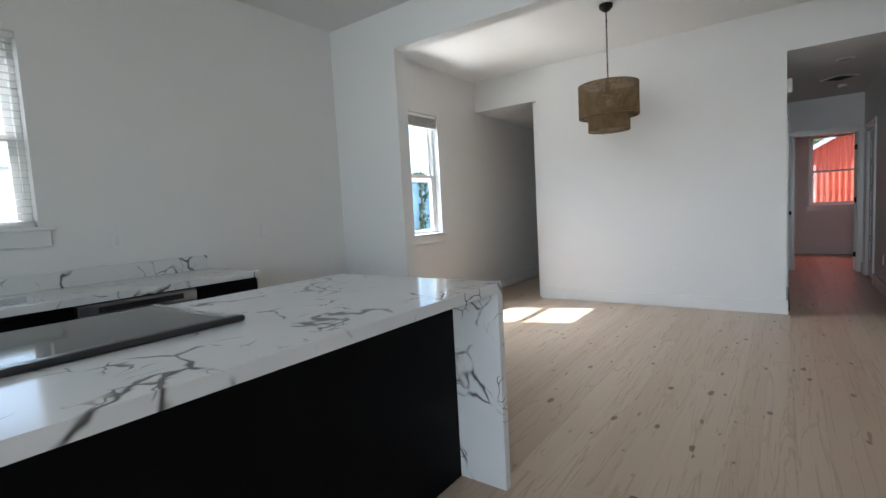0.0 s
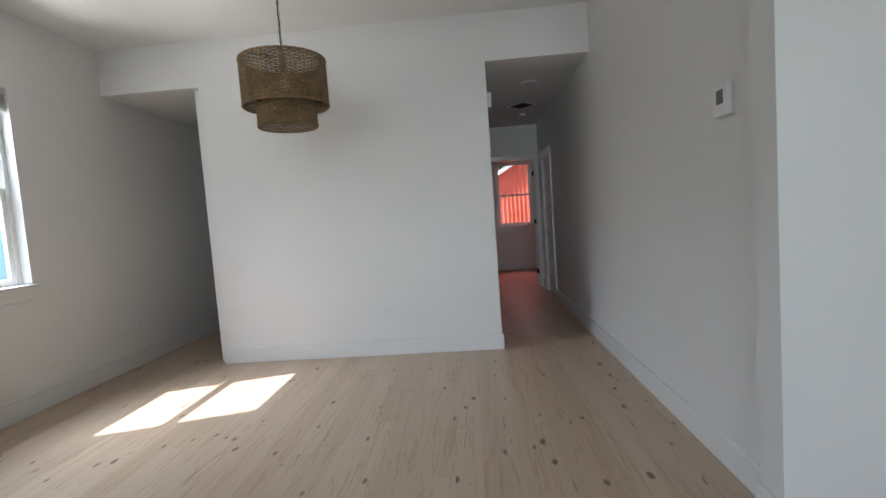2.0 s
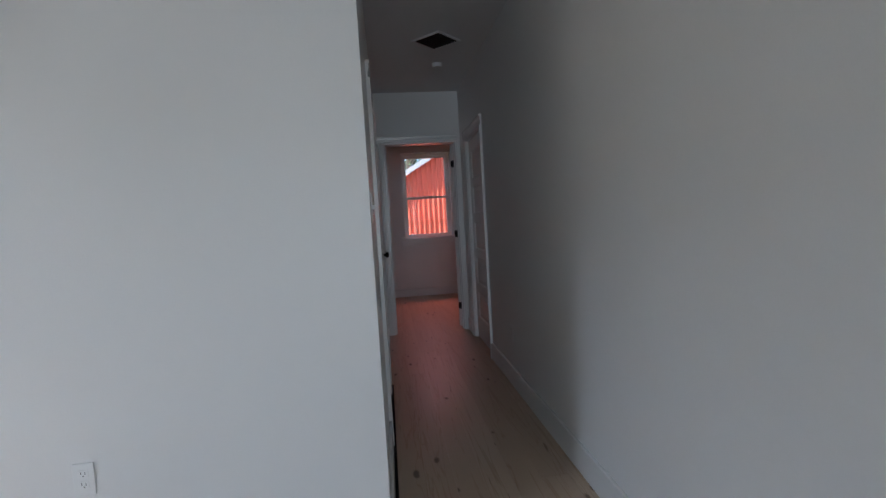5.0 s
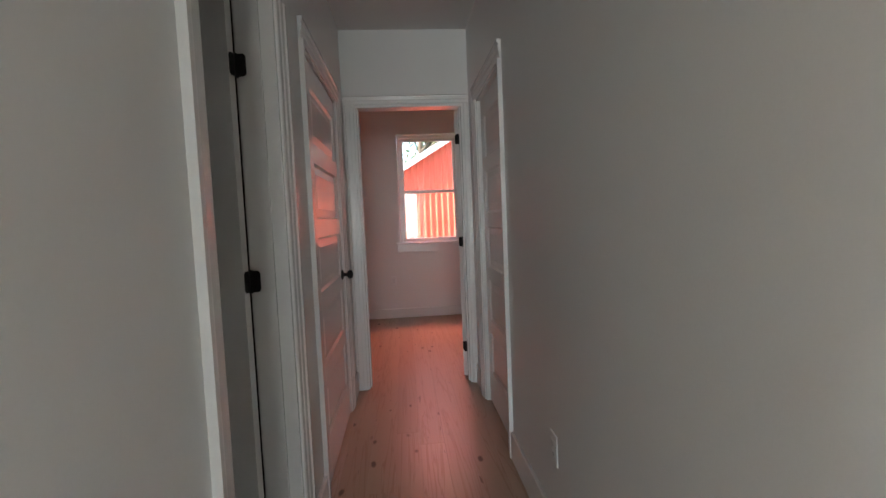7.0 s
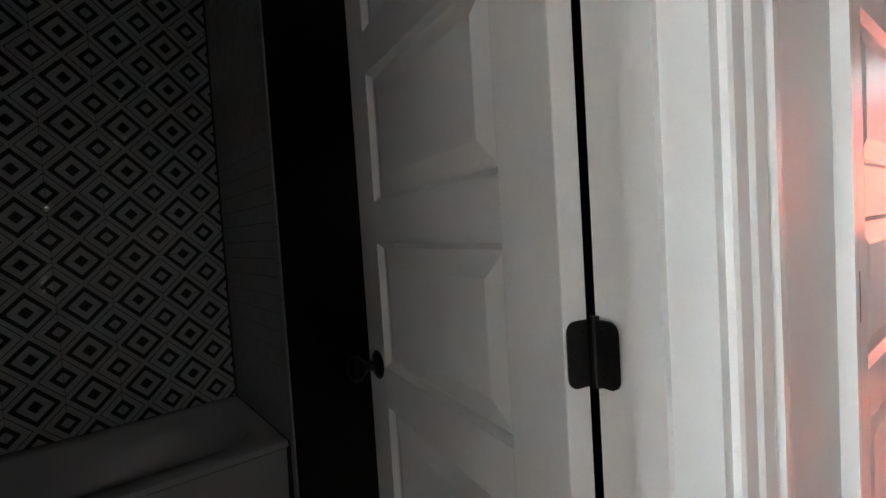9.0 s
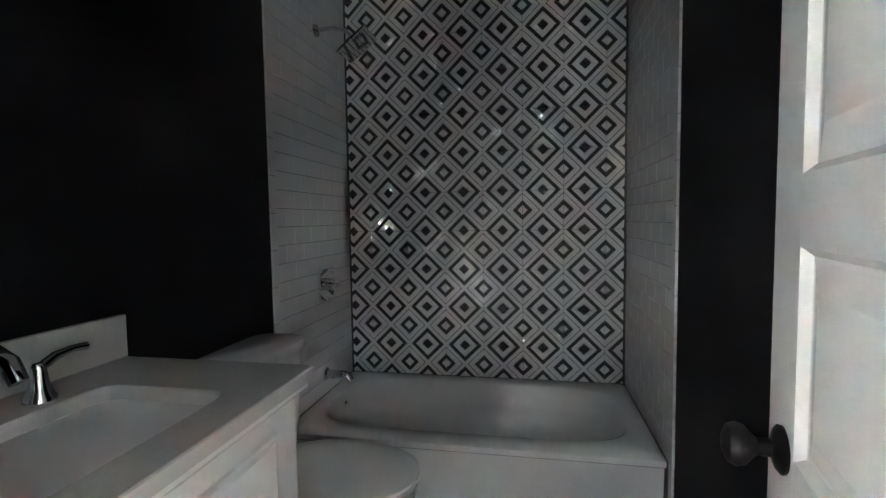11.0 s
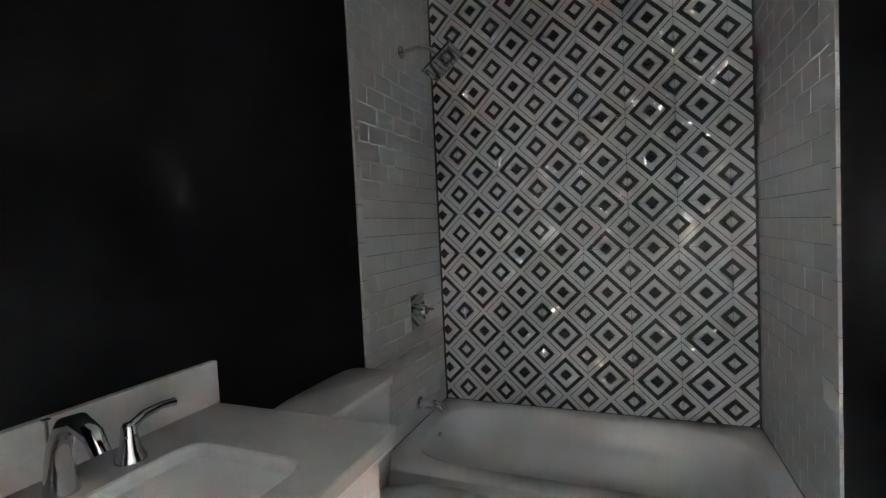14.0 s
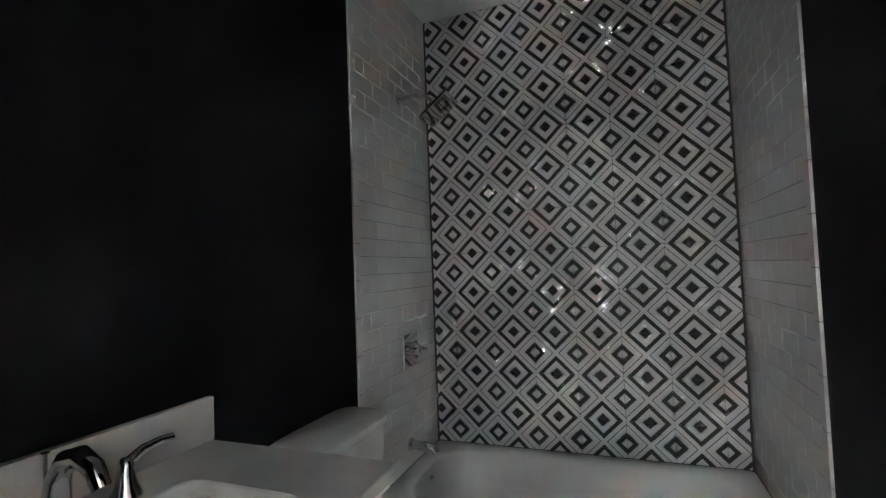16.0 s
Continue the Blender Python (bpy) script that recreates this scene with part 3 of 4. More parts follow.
# ---- doors ----
def door(name, m, w, h, label, knob_in=True, knob_out=True, hinges="", leaf=TRIM):
    """Five-panel door: hinge edge at local x 0, thickness along y, standing on z 0.01."""
    ob = thing(name, (0, 0, 0), label, "door", kind="structure")
    ob.matrix_basis = m
    t, st, low, top, mid = 0.035, 0.105, 0.215, 0.115, 0.088
    z0, z1 = 0.012, h
    ph = (z1 - z0 - low - top - 4 * mid) / 5
    for a, b in ((0, st), (w - st, w)):
        part("stile", boxes((a, b, 0, t, z0, z1), bevel=0.0015), leaf, ob, local=True)
    z = z0
    for k in range(6):
        rh = low if k == 0 else top if k == 5 else mid
        part("rail", boxes((st, w - st, 0, t, z, z + rh)), leaf, ob, local=True)
        z += rh
        if k < 5:
            bm = bmesh.new()
            x0, x1 = st, w - st
            rings = []
            for inset, y in ((0.0, 0.001), (0.010, 0.011), (0.016, 0.011), (0.05, 0.003)):
                rings.append([(x0 + inset, y, z + inset), (x1 - inset, y, z + inset), (x1 - inset, y, z + ph - inset), (x0 + inset, y, z + ph - inset)])
            back = [[(x, t - y, zz) for x, y, zz in r] for r in rings]
            loops(bm, back[::-1] + rings)
            part("panel", bm, leaf, ob, local=True)
            z += ph
    for side, on in ((-1, knob_in), (1, knob_out)):
        if on:
            y = 0 if side < 0 else t
            bm = bmesh.new()
            lathe(bm, [(0.031, 0.0), (0.032, side * 0.004), (0.026, side * 0.009), (0.012, side * 0.014), (0.011, side * 0.030), (0.017, side * 0.036), (0.026, side * 0.044), (0.029, side * 0.054), (0.025, side * 0.064), (0.013, side * 0.070), (0.004, side * 0.071)], (w - 0.065, y, 0.93), "Y", 28)
            part("knob", bm, BRONZE, ob, "dark bronze round door knob", 40, local=True)
    for zc in (0.25, 1.075, h - 0.22) if hinges else ():
        bm = bmesh.new()
        if hinges == "open":
            r, hh = 0.012, 0.037
            outline = [(0.0, -hh)] + [(0.030 - r + r * math.sin(q), -hh + r - r * math.cos(q)) for q in (0, 0.39, 0.79, 1.18, 1.571)]
            outline += [(u, -v) for u, v in outline[::-1]]
            loops(bm, [[(x, 0.002 + u, zc + v) for u, v in outline] for x in (-0.003, -0.0005)])
            loops(bm, [[(-0.009 - u, y, zc + v) for u, v in outline] for y in (-0.005, -0.002)])
        tube(bm, [(-0.005, -0.006, zc - 0.040), (-0.005, -0.006, zc + 0.040)], 0.0055, 12)
        hg = part("hinge", bm, BRONZE, ob, "dark bronze butt hinge", 40, local=True)
        if hinges == "open":
            sb = bmesh.new()
            for y, x in ((0.012, None), (None, -0.02)):
                for dz in (-0.025, 0.0, 0.025):
                    if x is None:
                        lathe(sb, [(0.004, -0.003), (0.004, -0.0042), (0.001, -0.0046)], (0, y + (0.010 if dz == 0 else 0), zc + dz), "X", 10)
                    else:
                        lathe(sb, [(0.004, 0.0), (0.004, 0.0012), (0.001, 0.0016)], (x - (0.010 if dz == 0 else 0), -0.002, zc + dz), "Y", 10)
            part("screws", sb, IRON, hg, local=True)
    return ob



door("door_1", pose(HX - 0.133, D1 - 0.0255, 0, 0, 0, 169.5), 0.665, 2.02, "white five-panel bathroom door standing wide open", False, True, "open")
door("door_2", pose(HX - 0.004, C0 + 0.021, 0, 0, 0, 90), C1 - C0 - 0.042, 2.015, "white five-panel closet door, closed, with dark knob", True, False, "pin")
door("door_3", pose(E1 - 0.026, YE + 0.123, 0, 0, 0, 52), 0.74, 2.08, "white five-panel bedroom door standing open", False, True, "open")
door("door_4", pose(XR + 0.060, R0 + 0.021, 0, 0, 0, 90), R1 - R0 - 0.042, 2.02, "white five-panel door, closed, beside the hall", False, False)

# ---- kitchen ----
IX0, IX1, IY0, IY1, IT = -2.06, -1.03, -0.75, 2.38, 0.934
COOK = (-2.10, -1.47, 0.66, 1.42)
island = thing("kitchen_island", (-1.5, 0.8, 0), "black kitchen island with veined white quartz waterfall top", "kitchen island")
part("worktop", boxes((COOK[1], IX1, IY0, IY1, IT - 0.042, IT), (IX0, COOK[1], COOK[3], IY1, IT - 0.042, IT), (IX0, COOK[1], IY0, COOK[2], IT - 0.042, IT)), QUARTZ, island, "white quartz slab with dark veins")
part("waterfall_end", boxes((IX0, IX1, IY1 - 0.042, IY1, 0, IT - 0.0425), bevel=0.001), QUARTZ, island, "white quartz waterfall end panel")
part("back_panel", boxes((-1.29, -1.27, IY0, IY1 - 0.043, 0, IT - 0.0425)), BLACKCAB, island, "plain black panel under the overhang")
for y0, y1 in ((IY0, COOK[2]), (COOK[3], IY1 - 0.043)):
    part("body", boxes((-2.02, -1.291, y0 + 0.002, y1 - 0.002, 0.10, IT - 0.0425), (-1.96, -1.291, y0 + 0.002, y1 - 0.002, 0, 0.10)), BLACKCAB, island)
    n = 2 if y1 - y0 > 1.0 else 1
    for k in range(n):
        a, b = y0 + (y1 - y0) * k / n + 0.004, y0 + (y1 - y0) * (k + 1) / n - 0.004
        d = part("door", boxes((-2.04, -2.021, a, b, 0.11, 0.875), bevel=0.002), BLACKCAB, island)

stove = thing("range", (-1.8, 1.04, 0), "slide-in electric range with black glass cooktop and steel front", "range")
part("body", boxes((-2.06, -1.48, COOK[2] + 0.004, COOK[3] - 0.004, 0.08, 0.925)), STEEL, stove)
part("cooktop", boxes((-2.08, COOK[1] - 0.028, COOK[2] + 0.003, COOK[3] - 0.014, 0.926, IT + 0.008), bevel=0.003), BLACKGLASS, stove, "glossy black ceramic glass cooktop")
part("rear_trim", boxes((COOK[1] - 0.027, COOK[1] + 0.016, COOK[2] - 0.012, COOK[3] + 0.012, IT + 0.001, IT + 0.021), bevel=0.008, segments=3), DARKPLASTIC, stove, "raised black rear trim", 40)
part("side_trim", boxes((-2.08, COOK[1] - 0.028, COOK[3] - 0.013, COOK[3] + 0.006, IT + 0.001, IT + 0.012), bevel=0.003), STEEL, stove, "thin steel side trim")
part("oven_door", boxes((-2.10, -2.061, COOK[2] + 0.01, COOK[3] - 0.01, 0.22, 0.80), bevel=0.006), STEEL, stove)
part("control_panel", boxes((-2.11, -2.061, COOK[2] + 0.006, COOK[3] - 0.006, 0.81, 0.925), bevel=0.008), STEEL, stove)
part("handle", tube(bmesh.new(), [(-2.061, 0.76, 0.76), (-2.14, 0.76, 0.76), (-2.14, 1.32, 0.76), (-2.061, 1.32, 0.76)], 0.011, 10), STEEL, stove, smooth=40)

CX, CY, CT = -2.975, 2.46, 0.913
SINK = (-3.465, -3.085, 0.62, 1.32)
counter = thing("kitchen_counter", (-3.315, 0.8, 0), "veined white quartz counter with low backsplash", "countertop")
part("worktop", boxes((SINK[1], CX, -2.2, CY, CT - 0.04, CT), (XL + 0.001, SINK[0], -2.2, CY, CT - 0.04, CT), (SINK[0], SINK[1], SINK[3], CY, CT - 0.04, CT), (SINK[0], SINK[1], -2.2, SINK[2], CT - 0.04, CT)), QUARTZ, counter)
part("backsplash", boxes((XL + 0.001, XL + 0.022, -2.2, CY - 0.03, CT + 0.0005, CT + 0.105), bevel=0.0015), QUARTZ, counter)
basin = thing("kitchen_sink", (-3.275, 0.97, CT - 0.2), "black undermount kitchen sink", "sink")
bm = bmesh.new()
loops(bm, [rounded(-3.275, 0.97, CT - 0.041, 0.205, 0.365, 9), rounded(-3.275, 0.97, CT - 0.041, 0.19, 0.35, 9), rounded(-3.275, 0.97, CT - 0.20, 0.18, 0.34, 8), rounded(-3.275, 0.97, CT - 0.215, 0.05, 0.05, 2), rounded(-3.275, 0.97, CT - 0.23, 0.05, 0.05, 2), rounded(-3.275, 0.97, CT - 0.225, 0.20, 0.36, 9)], (False, False))
part("bowl", bm, BLACKCAB, basin, smooth=40)
for n, y0, y1 in (("corner", 2.03, CY - 0.012), ("sink", 0.50, 1.405), ("far", -0.40, 0.49), ("end", -1.30, -0.41), ("last", -2.2, -1.31)):
    cab = thing("base_cabinet", (-3.305, (y0 + y1) / 2, 0), "black painted base cabinet under the quartz counter", "cabinet", "kitchen base cabinets")
    part("body", boxes((XL + 0.002, -3.015, y0, y1, 0.10, CT - (0.26 if n == "sink" else 0.041)), (XL + 0.002, -3.075, y0, y1, 0, 0.10)), BLACKCAB, cab)
    if n == "sink":
        part("front_rail", boxes((-3.035, -3.015, y0, y1, CT - 0.26, CT - 0.041)), BLACKCAB, cab)
    part("door", boxes((-3.014, -2.995, y0 + 0.003, y1 - 0.003, 0.11, 0.70), bevel=0.002), BLACKCAB, cab)
    part("drawer_front", boxes((-3.014, -2.995, y0 + 0.003, y1 - 0.003, 0.706, CT - 0.055), bevel=0.002), BLACKCAB, cab)
dish = thing("dishwasher", (-3.305, 1.72, 0), "stainless steel dishwasher built in under the counter", "dishwasher")
part("body", boxes((XL + 0.01, -3.015, 1.412, 2.024, 0.02, CT - 0.042)), DARKPLASTIC, dish)
part("door", boxes((-3.014, -2.983, 1.415, 2.021, 0.11, 0.79), bevel=0.004), STEEL, dish, "stainless steel door")
part("control_panel", boxes((-3.014, -2.981, 1.415, 2.021, 0.795, CT - 0.052), bevel=0.004), STEEL, dish)
part("pocket_handle", boxes((-2.9805, -2.977, 1.50, 1.94, 0.815, 0.845), bevel=0.001), DARKPLASTIC, dish)


def outlet(axis, face, out, s, z, kind="outlet", w=0.072, h=0.116):
    """Wall plate with two receptacles, a blank or switches."""
    label = {"outlet": "white duplex outlet with wall plate", "switch": "white double toggle switch plate", "blank": "white blank wall plate"}[kind]
    loc = (face, s, z) if axis == "x" else (s, face, z)
    ob = thing("wall_" + ("switch" if kind == "switch" else "outlet"), loc, label, "switch" if kind == "switch" else "outlet", "wall plates")

    def slab(a0, a1, d0, d1, c0, c1):
        p = sorted((face + out * d0, face + out * d1))
        return (p[0], p[1], s + a0, s + a1, z + c0, z + c1) if axis == "x" else (s + a0, s + a1, p[0], p[1], z + c0, z + c1)

    part("plate", boxes(slab(-w / 2, w / 2, 0.0005, 0.006, -h / 2, h / 2), bevel=0.002), PLASTIC, ob)
    if kind == "outlet":
        for dz in (-0.020, 0.020):
            r = part("receptacle", boxes(slab(-0.017, 0.017, 0.006, 0.0075, dz - 0.014, dz + 0.014), bevel=0.0006), PLASTIC, ob)
            part("slots", boxes(slab(-0.008, -0.006, 0.0072, 0.0079, dz - 0.002, dz + 0.008), slab(0.006, 0.008, 0.0072, 0.0079, dz - 0.002, dz + 0.006), slab(-0.002, 0.002, 0.0072, 0.0079, dz - 0.010, dz - 0.006)), DARKPLASTIC, r)
    if kind == "switch":
        for a in (-0.023, 0.023):
            part("toggle", boxes(slab(a - 0.005, a + 0.005, 0.006, 0.016, -0.004, 0.012), bevel=0.001), PLASTIC, ob)
            for dz in (-0.03, 0.03):
                part("screw", boxes(slab(a - 0.003, a + 0.003, 0.006, 0.0068, dz - 0.003, dz + 0.003)), NICKEL, ob)
    return ob


outlet("x", XL, 1, 1.85, 1.177)
outlet("x", XL, 1, 2.95, 1.177, "blank")
outlet("x", XL, 1, 4.53, 0.39)
outlet("x", XL, 1, 6.62, 0.42)
outlet("y", YB, -1, -1.09, 0.415)
outlet("x", XR, -1, 5.27, 0.45)
outlet("x", XR, -1, 8.02, 0.40)
outlet("x", HX, 1, 6.62, 1.32, "switch", 0.117, 0.116)
outlet("y", YW, -1, 0.225, 0.48)

# ---- dining room ----
PX, PY = -1.365, 5.15
lamp = thing("pendant_lamp", (PX, PY, 1.90), "two-tier woven brown rattan pendant lamp on a dark chain", "pendant lamp")


def woven_drum(name, r, z0, z1, stakes, rows, label):
    """Upright stakes with reeds woven in and out of them, and bound rims."""
    def rim(z):
        ring = [2 * math.pi * i / 96 for i in range(96)]
        return tube(bmesh.new(), [(PX + (r + 0.001) * math.cos(q), PY + (r + 0.001) * math.sin(q), z + 0.0015 * math.sin(q * 32)) for q in ring], 0.0075, 6, True)

    rng = random.Random(int(r * 1000))
    drum = part(name, rim(z1), REED, lamp, label)
    part("rim", rim(z0), REED, drum)
    for k in range(rows):
        z = z0 + (z1 - z0) * (k + 0.5) / rows
        pts = []
        for i in range(stakes * 2):
            q = math.pi * i / stakes
            rr = r + 0.0050 * (1 if i % 4 == (0 if k % 2 else 2) else -1 if i % 2 == 0 else 0) + rng.uniform(-0.0006, 0.0006)
            pts.append((PX + rr * math.cos(q), PY + rr * math.sin(q), z + rng.uniform(-0.0011, 0.0011)))
        part("reed", tube(bmesh.new(), pts, 0.0042, 4, True), REED, drum)
    for i in range(stakes):
        q = 2 * math.pi * i / stakes
        part("stake", tube(bmesh.new(), [(PX + r * math.cos(q), PY + r * math.sin(q), z0), (PX + r * math.cos(q), PY + r * math.sin(q), z1)], 0.0036, 4), REED, drum)
    return drum


woven_drum("upper_shade", 0.262, 2.045, 2.328, 60, 29, "upper tier of woven rattan")
woven_drum("lower_shade", 0.180, 1.918, 2.055, 44, 14, "narrower lower tier of woven rattan")
for q in (0, 2.094, 4.189):
    part("spoke", tube(bmesh.new(), [(PX, PY, 2.348), (PX + 0.262 * math.cos(q), PY + 0.262 * math.sin(q), 2.326)], 0.003, 6), IRON, lamp)
    part("spoke", tube(bmesh.new(), [(PX, PY, 2.060), (PX + 0.262 * math.cos(q), PY + 0.262 * math.sin(q), 2.051)], 0.003, 6), IRON, lamp)
part("socket", lathe(bmesh.new(), [(0.012, 2.375), (0.02, 2.355), (0.02, 2.265), (0.016, 2.255)], (PX, PY, 0), n=16), IRON, lamp, smooth=40)
part("bulb", lathe(bmesh.new(), [(0.013, 2.255), (0.03, 2.205), (0.031, 2.175), (0.02, 2.15), (0.003, 2.143)], (PX, PY, 0), n=16), PORCELAIN, lamp, "unlit white bulb", 50)
zc, k = 2.375, 0
while zc < 3.0:
    bm = bmesh.new()
    ring = [(0.007 * math.cos(q), 0.017 * math.sin(q)) for q in (2 * math.pi * i / 12 for i in range(12))]
    tube(bm, [(PX + (u if k % 2 else 0), PY + (0 if k % 2 else u), zc + v) for u, v in ring], 0.0022, 5, True)
    part("chain_link", bm, IRON, lamp)
    zc += 0.028
    k += 1
part("cord", tube(bmesh.new(), [(PX + 0.004 * math.sin(i * 1.3), PY + 0.004 * math.cos(i * 1.3), 2.373 + 0.0330 * i) for i in range(20)], 0.0022, 5), DARKPLASTIC, lamp)
part("canopy", lathe(bmesh.new(), [(0.012, 2.985), (0.03, 2.995), (0.058, 3.02), (0.062, 3.049)], (PX, PY, 0), n=28), IRON, lamp, smooth=40)

stat = thing("thermostat", (XR, 4.29, 1.69), "small white wall thermostat with grey display", "thermostat")
part("plate", boxes((XR - 0.006, XR - 0.0005, 4.22, 4.36, 1.615, 1.765), bevel=0.002), PLASTIC, stat)
part("body", boxes((XR - 0.028, XR - 0.0062, 4.228, 4.352, 1.622, 1.758), bevel=0.006, segments=3), PLASTIC, stat, smooth=40)
part("display", boxes((XR - 0.0295, XR - 0.0285, 4.265, 4.320, 1.675, 1.735)), LCD, stat)
for z in (1.648, 1.66):
    part("button", boxes((XR - 0.030, XR - 0.0285, 4.27, 4.288, z, z + 0.007)), PLASTIC, stat)

# ---- hall ----
chime = thing("door_chime", (HX, 6.68, 2.32), "white plastic door chime box high on the wall", "door chime")
part("cover", boxes((HX + 0.001, HX + 0.045, 6.62, 6.74, 2.25, 2.39), bevel=0.008, segments=3), PLASTIC, chime, smooth=40)
smoke = thing("recessed_light", (0.48, 7.32, HALLTOP), "round white recessed ceiling light, unlit", "ceiling light")
part("trim_ring", lathe(bmesh.new(), [(0.085, 2.6295), (0.085, 2.624), (0.07, 2.618), (0.055, 2.620)], (0.48, 7.32, 0), n=36), PLASTIC, smoke, smooth=50)
part("lens", lathe(bmesh.new(), [(0.054, 2.6215), (0.054, 2.617), (0.02, 2.614)], (0.48, 7.32, 0), n=36), PORCELAIN, smoke, smooth=50)
vent = thing("ceiling_vent", (0.51, 8.40, HALLTOP), "square dark return vent in the hall ceiling", "vent")
# near-black sheet under the ceiling in place of the duct's shade
part("duct_shade", boxes((0.36, 0.66, 8.25, 8.55, HALLTOP - 0.004, HALLTOP - 0.001)), DARKGAP, vent)
for a in ((0.34, 0.36, 8.23, 8.57), (0.66, 0.68, 8.23, 8.57), (0.36, 0.66, 8.23, 8.25), (0.36, 0.66, 8.55, 8.57)):
    part("frame", boxes((*a, HALLTOP - 0.010, HALLTOP - 0.001)), CEIL, vent)
for k in range(9):
    part("slat", boxes((0.362, 0.658, 8.262 + k * 0.033, 8.274 + k * 0.033, HALLTOP - 0.009, HALLTOP - 0.0045)), IRON, vent)
vent.rotation_euler = (0, 0, radians(45))
vent.scale = (0.8, 0.8, 1)
det = thing("smoke_detector", (0.58, 8.95, HALLTOP), "small round white smoke detector on the ceiling", "smoke detector")
part("body", lathe(bmesh.new(), [(0.045, 2.6295), (0.045, 2.612), (0.035, 2.600), (0.01, 2.598)], (0.58, 8.95, 0), n=28), PLASTIC, det, smooth=40)

# ---- bathroom ----
TX = -1.855
tub = thing("bathtub", (-2.25, 7.5, 0), "glossy white alcove bathtub with plain apron", "bathtub")
cx, cy, hx, hy = (BX + TX) / 2, (BY0 + BY1) / 2, (TX - BX) / 2, (BY1 - BY0) / 2
bm = bmesh.new()
icx = cx - 0.012
loops(bm, [rounded(cx + 0.0, cy, 0.346, hx - 0.001, hy - 0.001, 60, 72), rounded(cx, cy, 0.352, hx - 0.008, hy - 0.006, 50, 72), rounded(icx, cy, 0.352, hx - 0.085, hy - 0.075, 5, 72), rounded(icx, cy, 0.342, hx - 0.10, hy - 0.092, 4.6, 72),
           rounded(icx, cy + 0.01, 0.22, hx - 0.13, hy - 0.14, 4.2, 72), rounded(icx, cy + 0.0, 0.11, hx - 0.16, hy - 0.21, 3.8, 72), rounded(icx, cy, 0.07, hx - 0.22, hy - 0.29, 3.4, 72), rounded(icx, cy, 0.065, 0.03, 0.1, 2.5, 72)], (False, True))
part("basin", bm, PORCELAIN, tub, smooth=50)
bm = bmesh.new()
sec = [(TX - 0.001, 0.345), (TX - 0.004, 0.32), (TX - 0.028, 0.305), (TX - 0.045, 0.06), (TX - 0.03, 0.045), (TX - 0.03, 0.0), (TX - 0.09, 0.0), (TX - 0.09, 0.345)]
loops(bm, [[(x, y, z) for x, z in sec] for y in (BY0 + 0.001, BY1 - 0.001)])
part("apron", bm, PORCELAIN, tub, smooth=30)
part("overflow_plate", lathe(bmesh.new(), [(0.034, 0.0), (0.036, 0.006), (0.030, 0.012), (0.006, 0.014)], (-2.29, BY0 + 0.098, 0.282), "Y", 24), CHROME, tub, "chrome overflow plate", 40)
part("drain", lathe(bmesh.new(), [(0.035, 0.066), (0.036, 0.071), (0.02, 0.073)], (icx, cy - 0.42, 0.0), n=24), CHROME, tub, smooth=40)

spout = thing("tub_spout", (-2.29, BY0, 0.44), "chrome tub filler spout on the tiled wall", "tub spout")
part("flange", lathe(bmesh.new(), [(0.032, 0.001), (0.032, 0.01), (0.024, 0.014)], (-2.29, BY0, 0.455), "Y", 24), CHROME, spout, smooth=40)
part("body", tube(bmesh.new(), [(-2.29, BY0 + 0.012, 0.455), (-2.29, BY0 + 0.08, 0.455), (-2.29, BY0 + 0.12, 0.447), (-2.29, BY0 + 0.135, 0.427)], [0.022, 0.024, 0.024, 0.018], 16), CHROME, spout, smooth=50)
valve = thing("shower_valve", (-2.32, BY0, 0.91), "square chrome shower valve plate with lever", "shower valve")
part("plate", boxes((-2.402, -2.238, BY0 + 0.001, BY0 + 0.010, 0.83, 0.994), bevel=0.004), CHROME, valve)
part("hub", lathe(bmesh.new(), [(0.032, 0.01), (0.030, 0.04), (0.024, 0.055), (0.006, 0.058)], (-2.32, BY0, 0.915), "Y", 24), CHROME, valve, smooth=40)
part("lever", tube(bmesh.new(), [(-2.32, BY0 + 0.045, 0.915), (-2.36, BY0 + 0.05, 0.913), (-2.405, BY0 + 0.052, 0.905)], [0.010, 0.009, 0.007], 12), CHROME, valve, smooth=50)
shower = thing("rain_shower", (-2.29, BY0, 2.16), "chrome arm with square rain shower head", "shower head")
part("flange", lathe(bmesh.new(), [(0.030, 0.001), (0.029, 0.008), (0.012, 0.016)], (-2.29, BY0, 2.17), "Y", 24), CHROME, shower, smooth=40)
part("arm", tube(bmesh.new(), [(-2.29, BY0 + 0.01, 2.17), (-2.29, BY0 + 0.09, 2.175), (-2.29, BY0 + 0.15, 2.16), (-2.29, BY0 + 0.19, 2.125)], 0.010, 12), CHROME, shower, smooth=50)
bm = boxes((-0.09, 0.09, -0.09, 0.09, -0.006, 0.006), bevel=0.003)
bmesh.ops.transform(bm, verts=bm.verts[:], matrix=pose(-2.29, BY0 + 0.215, 2.085, 38, 0, 0))
plate = part("head", bm, CHROME, shower)
bm = bmesh.new()
for i in range(7):
    for j in range(7):
        v = box(bm, -0.003, 0.003, -0.003, 0.003, -0.009, -0.0062)
        bmesh.ops.translate(bm, verts=v, vec=((i - 3) * 0.023, (j - 3) * 0.023, 0))
bmesh.ops.transform(bm, verts=bm.verts[:], matrix=pose(-2.29, BY0 + 0.215, 2.085, 38, 0, 0))
part("nozzles", bm, DARKPLASTIC, plate)

